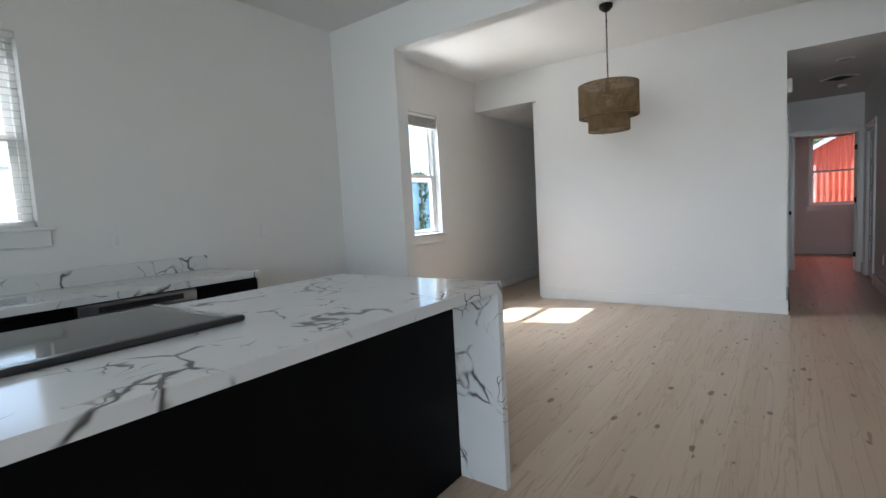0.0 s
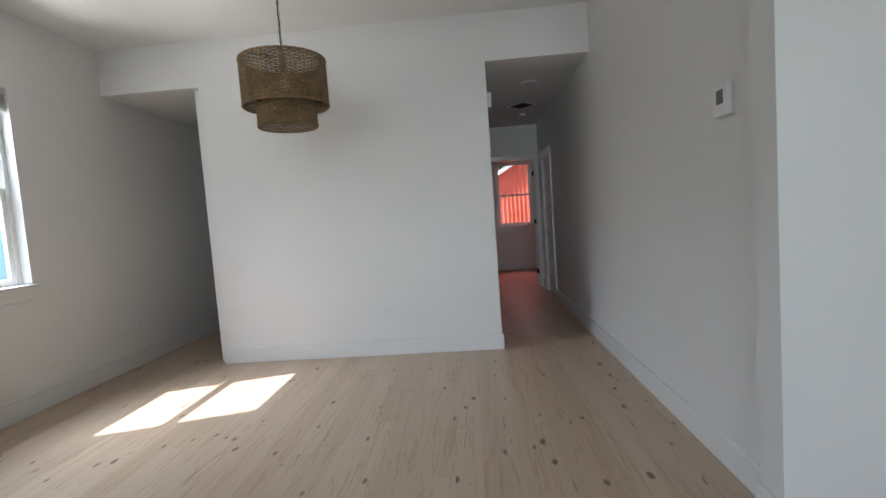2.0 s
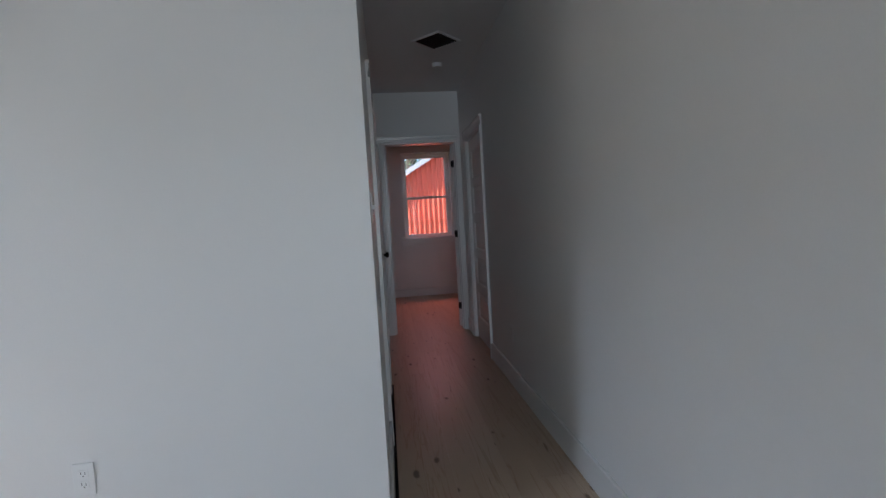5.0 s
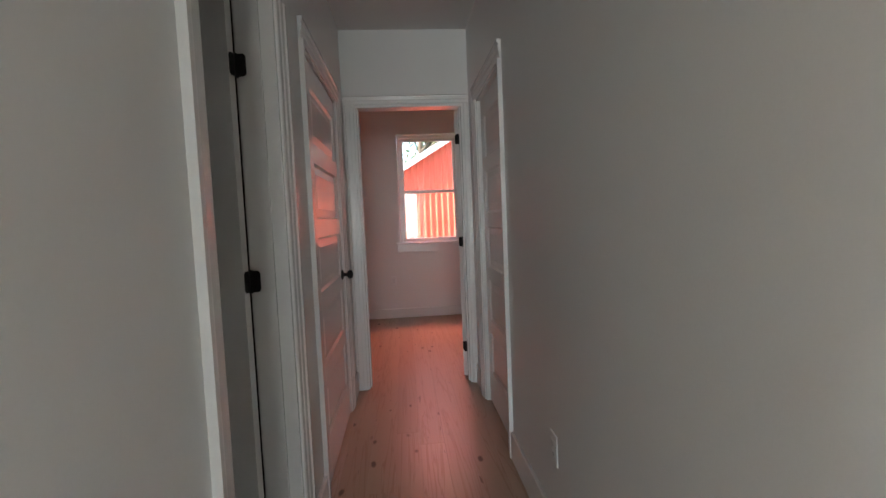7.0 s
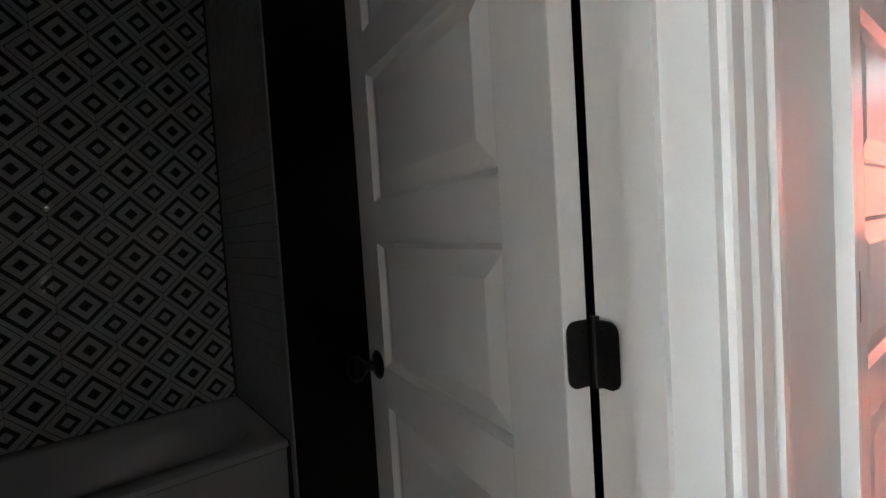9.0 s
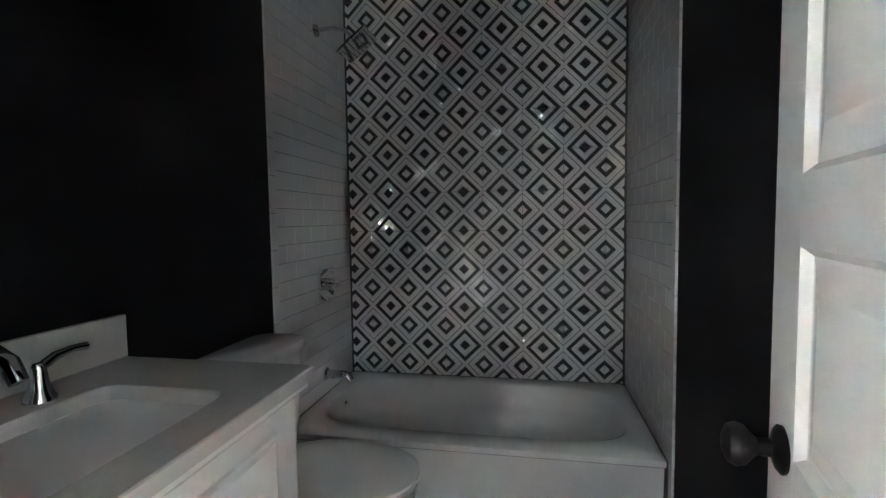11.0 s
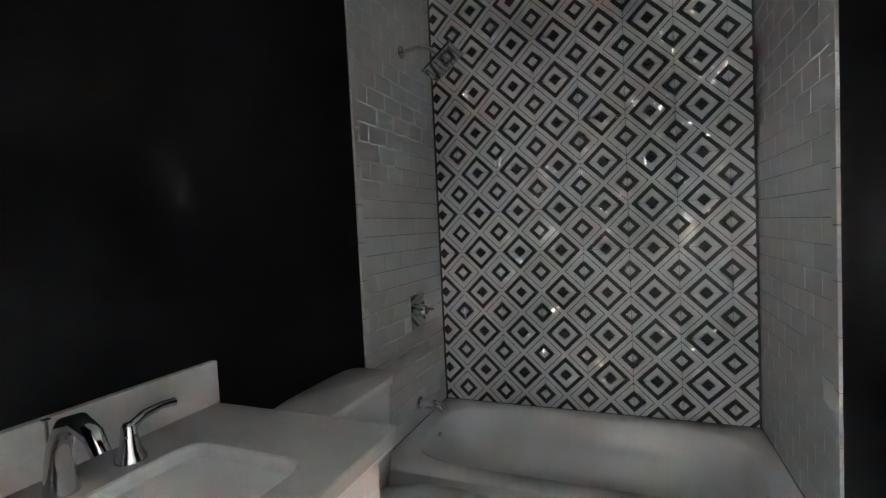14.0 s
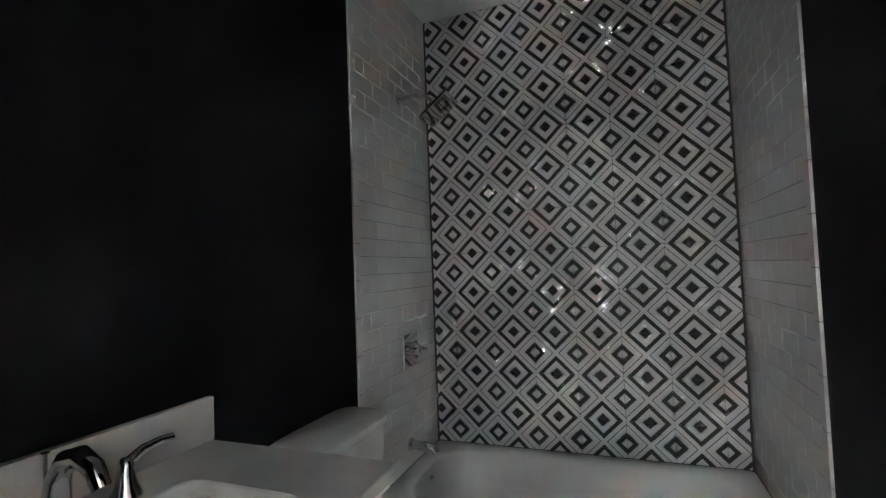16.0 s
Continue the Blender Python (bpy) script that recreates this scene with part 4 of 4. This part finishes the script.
wc = thing("toilet", (-1.48, 7.1, 0), "white ceramic toilet with closed lid beside the tub", "toilet")
WX = -1.475
bm = bmesh.new()
loops(bm, [rounded(WX, 7.085, 0.0, 0.105, 0.215, 3), rounded(WX, 7.095, 0.10, 0.10, 0.21, 3), rounded(WX, 7.115, 0.22, 0.125, 0.235, 2.6), rounded(WX, 7.14, 0.33, 0.175, 0.262, 2.3), rounded(WX, 7.145, 0.385, 0.185, 0.27, 2.2), rounded(WX, 7.145, 0.395, 0.17, 0.255, 2.2)])
part("bowl", bm, PORCELAIN, wc, smooth=60)
bm = bmesh.new()
loops(bm, [rounded(WX, 7.15, 0.398, 0.186, 0.268, 2.2), rounded(WX, 7.15, 0.412, 0.190, 0.272, 2.2), rounded(WX, 7.15, 0.416, 0.186, 0.268, 2.2)])
part("seat", bm, PORCELAIN, wc, smooth=50)
bm = bmesh.new()
loops(bm, [rounded(WX, 7.15, 0.419, 0.186, 0.268, 2.2), rounded(WX, 7.15, 0.432, 0.189, 0.271, 2.2), rounded(WX, 7.15, 0.440, 0.178, 0.258, 2.2), rounded(WX, 7.15, 0.445, 0.10, 0.16, 2.2)])
part("lid", bm, PORCELAIN, wc, "closed white lid", 50)
bm = bmesh.new()
loops(bm, [rounded(WX, 6.845, 0.385, 0.17, 0.085, 5), rounded(WX, 6.845, 0.50, 0.195, 0.092, 6), rounded(WX, 6.845, 0.772, 0.215, 0.096, 7)])
part("tank", bm, PORCELAIN, wc, smooth=50)
bm = bmesh.new()
loops(bm, [rounded(WX, 6.848, 0.774, 0.218, 0.100, 7), rounded(WX, 6.848, 0.782, 0.228, 0.106, 6), rounded(WX, 6.848, 0.806, 0.228, 0.106, 6), rounded(WX, 6.848, 0.815, 0.214, 0.094, 5)])
part("tank_lid", bm, PORCELAIN, wc, smooth=50)
part("flush_lever", tube(bmesh.new(), [(WX + 0.15, 6.94, 0.71), (WX + 0.15, 6.965, 0.71), (WX + 0.08, 6.97, 0.705)], 0.008, 10), CHROME, wc, smooth=40)

VX0, VX1, VY, VT = -1.095, HX - 0.131, 7.272, 0.899
SX, SY, SHX, SHY = -0.69, 7.035, 0.215, 0.145
van = thing("bathroom_vanity", (-0.62, 7.0, 0), "white raised-panel bathroom vanity with pale stone top", "vanity")
part("body", boxes((VX0 + 0.03, VX1, BY0 + 0.002, VY - 0.055, 0.10, VT - 0.17), (VX0 + 0.03, VX0 + 0.05, BY0 + 0.002, VY - 0.055, VT - 0.17, VT - 0.035), (VX0 + 0.05, VX1, VY - 0.075, VY - 0.055, VT - 0.17, VT - 0.035), (VX0 + 0.04, VX1, BY0 + 0.002, VY - 0.11, 0, 0.10)), TRIM, van)
bm = bmesh.new()
prof = [(0.0, -0.035), (0.006, -0.036), (0.010, -0.044), (0.022, -0.052), (0.028, -0.062), (0.032, -0.064)]
bm2 = boxes((VX0 + 0.012, VX1, BY0 + 0.002, VY - 0.012, VT - 0.052, VT - 0.0315), (VX0 + 0.022, VX1, BY0 + 0.002, VY - 0.030, VT - 0.066, VT - 0.0525), bevel=0.005, segments=3)
bm.free()
part("crown", bm2, TRIM, van)
part("corner_post", boxes((VX0 + 0.026, VX0 + 0.075, VY - 0.06, VY - 0.040, 0.0, VT - 0.067), bevel=0.003), TRIM, van)


def raised_front(name, x0, x1, z0, z1, y):
    bm = boxes((x0, x1, y, y + 0.018, z0, z1), bevel=0.002)
    rings = []
    for inset, d in ((0.042, 0.0182), (0.046, 0.0235), (0.052, 0.0245), (0.070, 0.0195), (0.080, 0.0195)):
        rings.append([(x0 + inset, y + d, z0 + inset), (x1 - inset, y + d, z0 + inset), (x1 - inset, y + d, z1 - inset), (x0 + inset, y + d, z1 - inset)])
    loops(bm, rings, (False, True))
    return part(name, bm, TRIM, van)


def pull(parent, x, y, z, half=0.10):
    bm = tube(bmesh.new(), [(x - half - 0.014, y + 0.032, z), (x + half + 0.014, y + 0.032, z)], 0.006, 12)
    for a in (-half, half):
        tube(bm, [(x + a, y, z), (x + a, y + 0.032, z)], 0.005, 10)
    part("handle", bm, NICKEL, parent, "brushed nickel bar handle", 40)


yf = VY - 0.0545
for z0, z1 in ((0.59, 0.83), (0.35, 0.582), (0.115, 0.342)):
    d = raised_front("drawer", VX0 + 0.078, -0.362, z0, z1, yf)
    pull(d, (VX0 + 0.078 - 0.362) / 2, yf + 0.019, (z0 + z1) / 2)
    d = raised_front("drawer", -0.355, VX1 - 0.02, z0, z1, yf)
    pull(d, (-0.355 + VX1 - 0.02) / 2, yf + 0.019, (z0 + z1) / 2, 0.05)
bm = bmesh.new()
n = 48


def rim_loop(z, hx_, hy_, power):
    return rounded(SX, SY, z, hx_, hy_, power, n)


outer_c = ((VX0 + VX1) / 2, (BY0 + 0.002 + VY) / 2, (VX1 - VX0) / 2, (VY - BY0 - 0.002) / 2)
outer = [rounded(outer_c[0], outer_c[1], z, outer_c[2], outer_c[3], 80, n) for z in (VT - 0.030, VT - 0.003)]
loops(bm, [rim_loop(VT - 0.030, SHX, SHY, 9), outer[0], outer[1], rounded(outer_c[0], outer_c[1], VT, outer_c[2] - 0.003, outer_c[3] - 0.003, 80, n), rim_loop(VT, SHX + 0.003, SHY + 0.003, 9), rim_loop(VT - 0.004, SHX, SHY, 9), rim_loop(VT - 0.030, SHX, SHY, 9)], (False, False))
part("stone_top", bm, VANTOP, van, "pale grey marble top", 30)
part("backsplash", boxes((VX0 + 0.0, VX1, BY0 + 0.002, BY0 + 0.022, VT + 0.0005, VT + 0.108), bevel=0.002), VANTOP, van)
bm = bmesh.new()
loops(bm, [rim_loop(VT - 0.0305, SHX + 0.02, SHY + 0.02, 8), rim_loop(VT - 0.0305, SHX + 0.004, SHY + 0.004, 8), rim_loop(VT - 0.05, SHX - 0.004, SHY - 0.004, 7), rim_loop(VT - 0.13, SHX - 0.035, SHY - 0.03, 6), rim_loop(VT - 0.155, SHX - 0.07, SHY - 0.06, 4), rim_loop(VT - 0.160, 0.03, 0.03, 2)], (False, True))
part("basin", bm, PORCELAIN, van, "white rectangular undermount basin", 50)
part("drain", lathe(bmesh.new(), [(0.026, VT - 0.159), (0.026, VT - 0.155), (0.01, VT - 0.153)], (SX, SY, 0), n=20), CHROME, van, smooth=40)

FY = 6.84
tap = thing("bathroom_faucet", (SX, FY, VT), "chrome widespread faucet with two lever handles", "faucet")
bm = bmesh.new()
arc = [(0.0, 0.001), (0.0, 0.045), (0.006, 0.085), (0.028, 0.118), (0.062, 0.128), (0.095, 0.112), (0.113, 0.082)]
tube(bm, [(SX, FY + y, VT + z) for y, z in arc], [0.027, 0.022, 0.019, 0.0175, 0.017, 0.016, 0.014], 18)
part("spout", bm, CHROME, tap, smooth=60)
part("lift_rod", tube(bmesh.new(), [(SX, FY - 0.028, VT + 0.03), (SX, FY - 0.028, VT + 0.118), (SX, FY - 0.028, VT + 0.124)], [0.003, 0.003, 0.008], 10), CHROME, tap, smooth=40)
for side in (-1, 1):
    x = SX + side * 0.118
    bm = lathe(bmesh.new(), [(0.028, 0.001), (0.027, 0.007), (0.019, 0.022), (0.0145, 0.05), (0.0135, 0.066), (0.008, 0.074)], (x, FY, VT), n=22)
    tube(bm, [(x, FY, VT + 0.062), (x + side * 0.03, FY + 0.006, VT + 0.080), (x + side * 0.062, FY + 0.012, VT + 0.086), (x + side * 0.088, FY + 0.016, VT + 0.084)], [0.010, 0.009, 0.0075, 0.0085], 12)
    part("lever_handle", bm, CHROME, tap, smooth=60)

LX, LY, LZ = -0.775, 6.87, 2.03
sconce = thing("vanity_light", (LX, BY0, LZ + 0.14), "unlit vanity wall light with frosted white glass shade", "wall light")
part("backplate", boxes((LX - 0.055, LX + 0.055, BY0 - 0.0075, BY0 + 0.016, LZ + 0.10, LZ + 0.21), bevel=0.005), CHROME, sconce)
part("arm", tube(bmesh.new(), [(LX, BY0 + 0.012, LZ + 0.16), (LX, BY0 + 0.08, LZ + 0.185), (LX, LY, LZ + 0.175), (LX, LY, LZ + 0.135)], 0.009, 12), CHROME, sconce, smooth=50)
part("cup", lathe(bmesh.new(), [(0.008, LZ + 0.152), (0.026, LZ + 0.146), (0.028, LZ + 0.122)], (LX, LY, 0), n=24), CHROME, sconce, smooth=40)
part("shade", lathe(bmesh.new(), [(0.024, LZ + 0.130), (0.036, LZ + 0.11), (0.050, LZ + 0.07), (0.060, LZ + 0.025), (0.066, LZ), (0.063, LZ), (0.057, LZ + 0.025), (0.047, LZ + 0.07), (0.030, LZ + 0.11)], (LX, LY, 0), n=36), PORCELAIN, sconce, "frosted white glass bell shade", 50)

structure("floor_bathroom", boxes((BX, HX - 0.06, BY0 - 0.01, BY1 + 0.01, -0.02, -0.002)), GROUT, "grey tiled bathroom floor", "floor")
bath_floor = bpy.data.objects["floor_bathroom"]

# ---- outside ----
red = thing("red_building", (3.0, 15.5, -0.6), "red ribbed metal building with a low gable and pale roof edge", "building")
RY, SLOPE = 15.5, 0.585


def rake(x):
    return 1.95 + SLOPE * x if x < 4.2 else 1.95 + SLOPE * (8.4 - x)


bm = bmesh.new()
for x0, x1 in ((-4.2, 4.2), (4.2, 12.6)):
    loops(bm, [[(x0, y, -0.6), (x1, y, -0.6), (x1, y, rake(x1)), (x0, y, rake(x0))] for y in (RY, RY + 0.15)])
part("wall", bm, RED, red)
me = None
for k in range(46):
    x = -1.6 + k * 0.115
    bm = bmesh.new()
    loops(bm, [[(x - 0.026, RY, z0), (x - 0.012, RY - 0.03, z0), (x + 0.012, RY - 0.03, z0), (x + 0.026, RY, z0)] for z0 in (-0.6, rake(x) - 0.03)])
    part("rib", bm, RED, red)
part("sheet_lap", boxes((-1.7, 3.8, RY - 0.034, RY - 0.002, 1.215, 1.228)), RED, red)
for s, x0, x1 in ((1, -4.4, 4.2), (-1, 4.2, 12.8)):
    bm = bmesh.new()
    loops(bm, [[(x0, y, rake(x0) + 0.01), (x1, y, rake(x1) + 0.01), (x1, y, rake(x1) + 0.09), (x0, y, rake(x0) + 0.09)] for y in (RY - 0.14, RY + 9.0)])
    part("roof", bm, ROOFMETAL, red)
    bm = bmesh.new()
    loops(bm, [[(x0, y, rake(x0) - 0.03), (x1, y, rake(x1) - 0.03), (x1, y, rake(x1) + 0.095), (x0, y, rake(x0) + 0.095)] for y in (RY - 0.155, RY - 0.141)])
    part("rake_board", bm, WHITESIDING, red, "pale rake board")


def lap_house(name, x, y0, y1, z1, peak, material, label, pitch=0.14):
    """A house side of lapped boards that faces the room, with an optional gable."""
    ob = thing(name, (x, (y0 + y1) / 2, -0.6), label, "house")
    part("wall", boxes((x - 3.0, x - 0.02, y0, y1, -0.6, z1)), material, ob)
    top = peak[1] if peak else z1
    z = -0.6
    while z < top - 0.02:
        a, b = y0, y1
        if z > z1:
            f = (z - z1) / (top - z1)
            a, b = y0 + (peak[0] - y0) * f, y1 + (peak[0] - y1) * f
        bm = bmesh.new()
        loops(bm, [[(x - 0.019, y, z), (x + 0.012, y, z), (x - 0.004, y, min(z + pitch, top)), (x - 0.019, y, min(z + pitch, top))] for y in (a, b)])
        part("board", bm, material, ob)
        z += pitch
    if peak:
        for a, b in ((y0 - 0.3, peak[0]), (y1 + 0.3, peak[0])):
            bm = bmesh.new()
            za = z1 - (top - z1) / abs(peak[0] - y0) * 0.3
            loops(bm, [[(xx, a, za), (xx, b, top), (xx, b, top + 0.12), (xx, a, za + 0.12)] for xx in (x + 0.25, x - 3.2)])
            part("roof", bm, ROOFMETAL, ob)
    else:
        part("eave", boxes((x - 3.2, x + 0.12, y0 - 0.1, y1 + 0.1, z1, z1 + 0.10)), WHITESIDING, ob, "white eave board")
    return ob


lap_house("neighbor_house", -11.0, 5.6, 13.0, 2.55, (10.1, 4.25), SIDING, "grey lap-sided house with a pitched gable", 0.16)
lap_house("white_house", -8.4, -6.0, 3.6, 2.15, None, WHITESIDING, "white lap-sided house beyond the kitchen window", 0.16)

shed = thing("blue_shed", (-7.5, 7.2, -0.6), "weathered blue board shed with white eave and vines", "shed")
SHX_, SY0, SY1, ST = -6.6, 4.9, 9.6, 1.90
part("wall", boxes((SHX_ - 2.0, SHX_ - 0.022, SY0, SY1, -0.6, ST)), BLUE, shed)
k = SY0
while k < SY1 - 0.05:
    part("board", boxes((SHX_ - 0.0215, SHX_, k + 0.004, min(k + 0.60, SY1), -0.6, ST)), BLUE, shed)
    k += 0.604
part("eave", boxes((SHX_ - 2.2, SHX_ + 0.16, SY0 - 0.2, SY1 + 0.2, ST, ST + 0.10)), WHITESIDING, shed, "white eave board")
bm = bmesh.new()
loops(bm, [[(SHX_ + 0.2, y, ST + 0.101), (SHX_ - 2.3, y, ST + 0.45), (SHX_ - 2.3, y, ST + 0.50), (SHX_ + 0.2, y, ST + 0.14)] for y in (SY0 - 0.25, SY1 + 0.25)])
part("roof", bm, ROOFMETAL, shed)
part("patch", boxes((SHX_ + 0.001, SHX_ + 0.012, 6.9, 7.55, -0.5, 0.75)), WHITESIDING, shed, "pale blue-white board patch")


def leaf_cloud(bm, points, size, rng):
    for p in points:
        m = Matrix.Translation(p) @ Euler((rng.uniform(0, 6.28), rng.uniform(0, 6.28), rng.uniform(0, 6.28))).to_matrix().to_4x4()
        s = size * rng.uniform(0.6, 1.3)
        vs = [bm.verts.new(m @ Vector(q)) for q in ((-s, 0, 0), (-0.2 * s, 0.5 * s, 0.1 * s), (s, 0, -0.05 * s), (-0.2 * s, -0.5 * s, 0.1 * s))]
        bm.faces.new(vs)


vine = thing("climbing_vine", (SHX_ + 0.05, 8.3, -0.6), "green vine climbing the blue shed wall", "vine")
rng = random.Random(5)
bm, pts = bmesh.new(), []
for y0 in (7.30, 8.6, 9.0):
    y, z, path = y0, -0.6, []
    while z < (0.9 if y0 < 8 else 1.95):
        path.append((SHX_ + 0.02, y, z))
        y += rng.uniform(-0.06, 0.06)
        z += 0.09
        for _ in range(4 if y0 > 8 else 2):
            pts.append(Vector((SHX_ + rng.uniform(0.02, 0.12), y + rng.gauss(0, 0.09 if y0 > 8 else 0.05), z + rng.uniform(-0.05, 0.05))))
    tube(bm, path, 0.008, 5)
for _ in range(420):
    pts.append(Vector((SHX_ + rng.uniform(-0.3, 0.18), rng.uniform(5.2, 9.5), ST + 0.13 + rng.uniform(0, 0.12))))
part("stems", bm, BARK, vine)
bm = bmesh.new()
leaf_cloud(bm, pts, 0.055, rng)
part("leaves", bm, LEAF, vine)


def tree(x, y, base, height, spread, seed, leaves):
    rng = random.Random(seed)
    ob = thing("tree", (x, y, base), "leafy green tree behind the buildings", "tree", "trees behind the buildings")
    bm = bmesh.new()
    tube(bm, [(x, y, base), (x + 0.1, y, base + height * 0.25), (x - 0.05, y + 0.1, base + height * 0.5), (x, y, base + height * 0.85)], [0.22, 0.17, 0.12, 0.03], 9)
    clumps = []
    for k in range(16):
        q, h = rng.uniform(0, 6.28), rng.uniform(0.3, 0.85)
        r = spread * rng.uniform(0.5, 1.0) * (1.15 - h * 0.6)
        tip = Vector((x + r * math.cos(q), y + r * math.sin(q), base + height * (h + 0.15)))
        mid = Vector((x, y, base + height * h)).lerp(tip, 0.5) + Vector((0, 0, -0.15))
        tube(bm, [(x, y, base + height * h * 0.9), mid, tip], [0.06, 0.04, 0.012], 6)
        clumps += [tip, mid.lerp(tip, 0.6), tip + Vector((rng.gauss(0, 0.4), rng.gauss(0, 0.4), rng.gauss(0, 0.3)))]
    part("trunk", bm, BARK, ob)
    bm = bmesh.new()
    for c in clumps:
        leaf_cloud(bm, [c + Vector((rng.gauss(0, 0.42), rng.gauss(0, 0.42), rng.gauss(0, 0.34))) for _ in range(leaves)], 0.085, rng)
    part("crown", bm, LEAF, ob)


tree(-2.2, 20.5, -0.6, 6.2, 2.6, 3, 150)
tree(1.2, 24.5, -0.6, 7.6, 3.0, 4, 150)
tree(-6.0, 26.0, -0.6, 7.0, 3.0, 6, 110)

# ---- pieces of floors and walls ----
PITCH = 0.136
rng = random.Random(11)
meshes = {}
x = XL - 0.02
while x < 2.4:
    y = -2.3 - rng.uniform(0, 2.0)
    while y < YW:
        ln = rng.choice((2.4, 3.0, 3.6, 4.2))
        a, b = max(y, -2.3), min(y + ln, YW + 0.1)
        x1 = min(x + PITCH, 2.4)
        spans = [(a, b)]
        if x1 > BX and x < HX - 0.06:      # boards stop at the bathroom
            spans = [(a, min(b, BY0 - 0.09)), (max(a, BY1 + 0.09), b)]
        for s0, s1 in spans:
            if s1 - s0 > 0.05:
                key = (round(x1 - x, 4), round(s1 - s0, 3))
                if key not in meshes:
                    w, l = key
                    bm = bmesh.new()
                    loops(bm, [[(i, i, z), (w - i, i, z), (w - i, l - i, z), (i, l - i, z)] for i, z in ((0.0002, -0.02), (0.0002, -0.0005), (0.0007, 0.0))])
                    meshes[key] = mesh_of("floorboard", bm, PINE)
                ob = new("floorboard", meshes[key])
                ob.parent = floor
                ob.location = (x, s0, 0)
        y += ln
    x += PITCH

# patterned tiles on the tub wall, joints through the small diamonds
made = {}
k0 = math.floor((BY0 - TILE_Y - TILE / 2) / TILE)
z = TILE_Z - TILE * 6
rows = []
while z < 2.74:
    if z + TILE > 0.35:
        rows.append((max(z, 0.352), min(z + TILE, 2.738)))
    z += TILE
y = TILE_Y + TILE / 2 + k0 * TILE
while y < BY1:
    a, b = max(y, BY0 + 0.009), min(y + TILE, BY1 - 0.009)
    for z0, z1 in rows:
        if b - a > 0.01:
            key = (round(b - a, 4), round(z1 - z0, 4))
            if key not in made:
                w, h = key
                bm = bmesh.new()
                loops(bm, [[(d, i, i), (d, w - i, i), (d, w - i, h - i), (d, i, h - i)] for i, d in ((0.0010, -0.007), (0.0010, -0.0008), (0.0018, 0.0))])
                made[key] = mesh_of("tile", bm, DIAMOND)
            ob = new("tile", made[key])
            ob.parent = wall_tub
            ob.location = (BX, a, z0)
    y += TILE


def subway(parent, face, out, x0, x1, z0, z1):
    """Running-bond white tiles with an upright bullnose edge on a side wall of the tub."""
    w, h, g = 0.1535, 0.0785, 0.0018
    cache = {}

    def lay(a, b, c, d, thick):
        key = (round(b - a, 4), round(d - c, 4), thick)
        if key not in cache:
            lw, lh = key[0], key[1]
            bm = bmesh.new()
            loops(bm, [[(i, out * t, i), (lw - i, out * t, i), (lw - i, out * t, lh - i), (i, out * t, lh - i)] for i, t in ((0.0, -0.007), (0.0, thick - 0.001), (0.0009, thick))])
            cache[key] = mesh_of("tile", bm, SUBWAY)
        ob = new("tile", cache[key])
        ob.parent = parent
        ob.location = (a, face, c)

    z, r = z0, 0
    while z < z1 - 0.005:
        x = x1 - 0.042 - (w / 2 if r % 2 else 0)
        top = min(z + h - g, z1)
        if r % 2:
            lay(x + g, x1 - 0.042 - g, z, top, 0.0)
        while x > x0:
            lay(max(x - w + g, x0), x, z, top, 0.0)
            x -= w
        z += h
        r += 1
    z = z0
    while z < z1 - 0.005:
        lay(x1 - 0.0405, x1, z, min(z + w - g, z1), 0.002)
        z += w
    bm = boxes((x0, x1 - 0.002, *sorted((face - out * 0.0075, face - out * 0.0015)), z0, z1))
    part("grout_bed", bm, GROUT, parent)


subway(wall_vanity, BY0, 1, BX + 0.002, -1.83, 0.352, 2.738)
subway(wall_doorside, BY1, -1, BX + 0.002, -1.79, 0.352, 2.738)
for face, out, wl, xe in ((BY0, 1, wall_vanity, -1.83), (BY1, -1, wall_doorside, -1.79)):
    z = 0.0
    while z < 0.345:
        part("edge_tile", boxes((xe - 0.0405 if xe > TX + 0.05 else TX + 0.001, xe, *sorted((face - out * 0.007, face + out * 0.002)), z, min(z + 0.152, 0.350)), bevel=0.0015), SUBWAY, wl)
        z += 0.1535

# grey floor tiles of the bathroom
cuts = {}
for i in range(9):
    for j in range(6):
        a, b = BX + i * 0.30, BY0 - 0.06 + j * 0.30
        w, l = round(min(0.297, HX - 0.06 - a), 4), round(min(0.297, BY1 + 0.08 - b), 4)
        if w > 0.02 and l > 0.02:
            if (w, l) not in cuts:
                bm = bmesh.new()
                loops(bm, [[(q, q, z), (w - q, q, z), (w - q, l - q, z), (q, l - q, z)] for q, z in ((0, -0.008), (0, -0.001), (0.001, 0.0))])
                cuts[(w, l)] = mesh_of("floor_tile", bm, BATHFLOOR)
            ob = new("floor_tile", cuts[(w, l)])
            ob.parent = bath_floor
            ob.location = (a, b, 0)
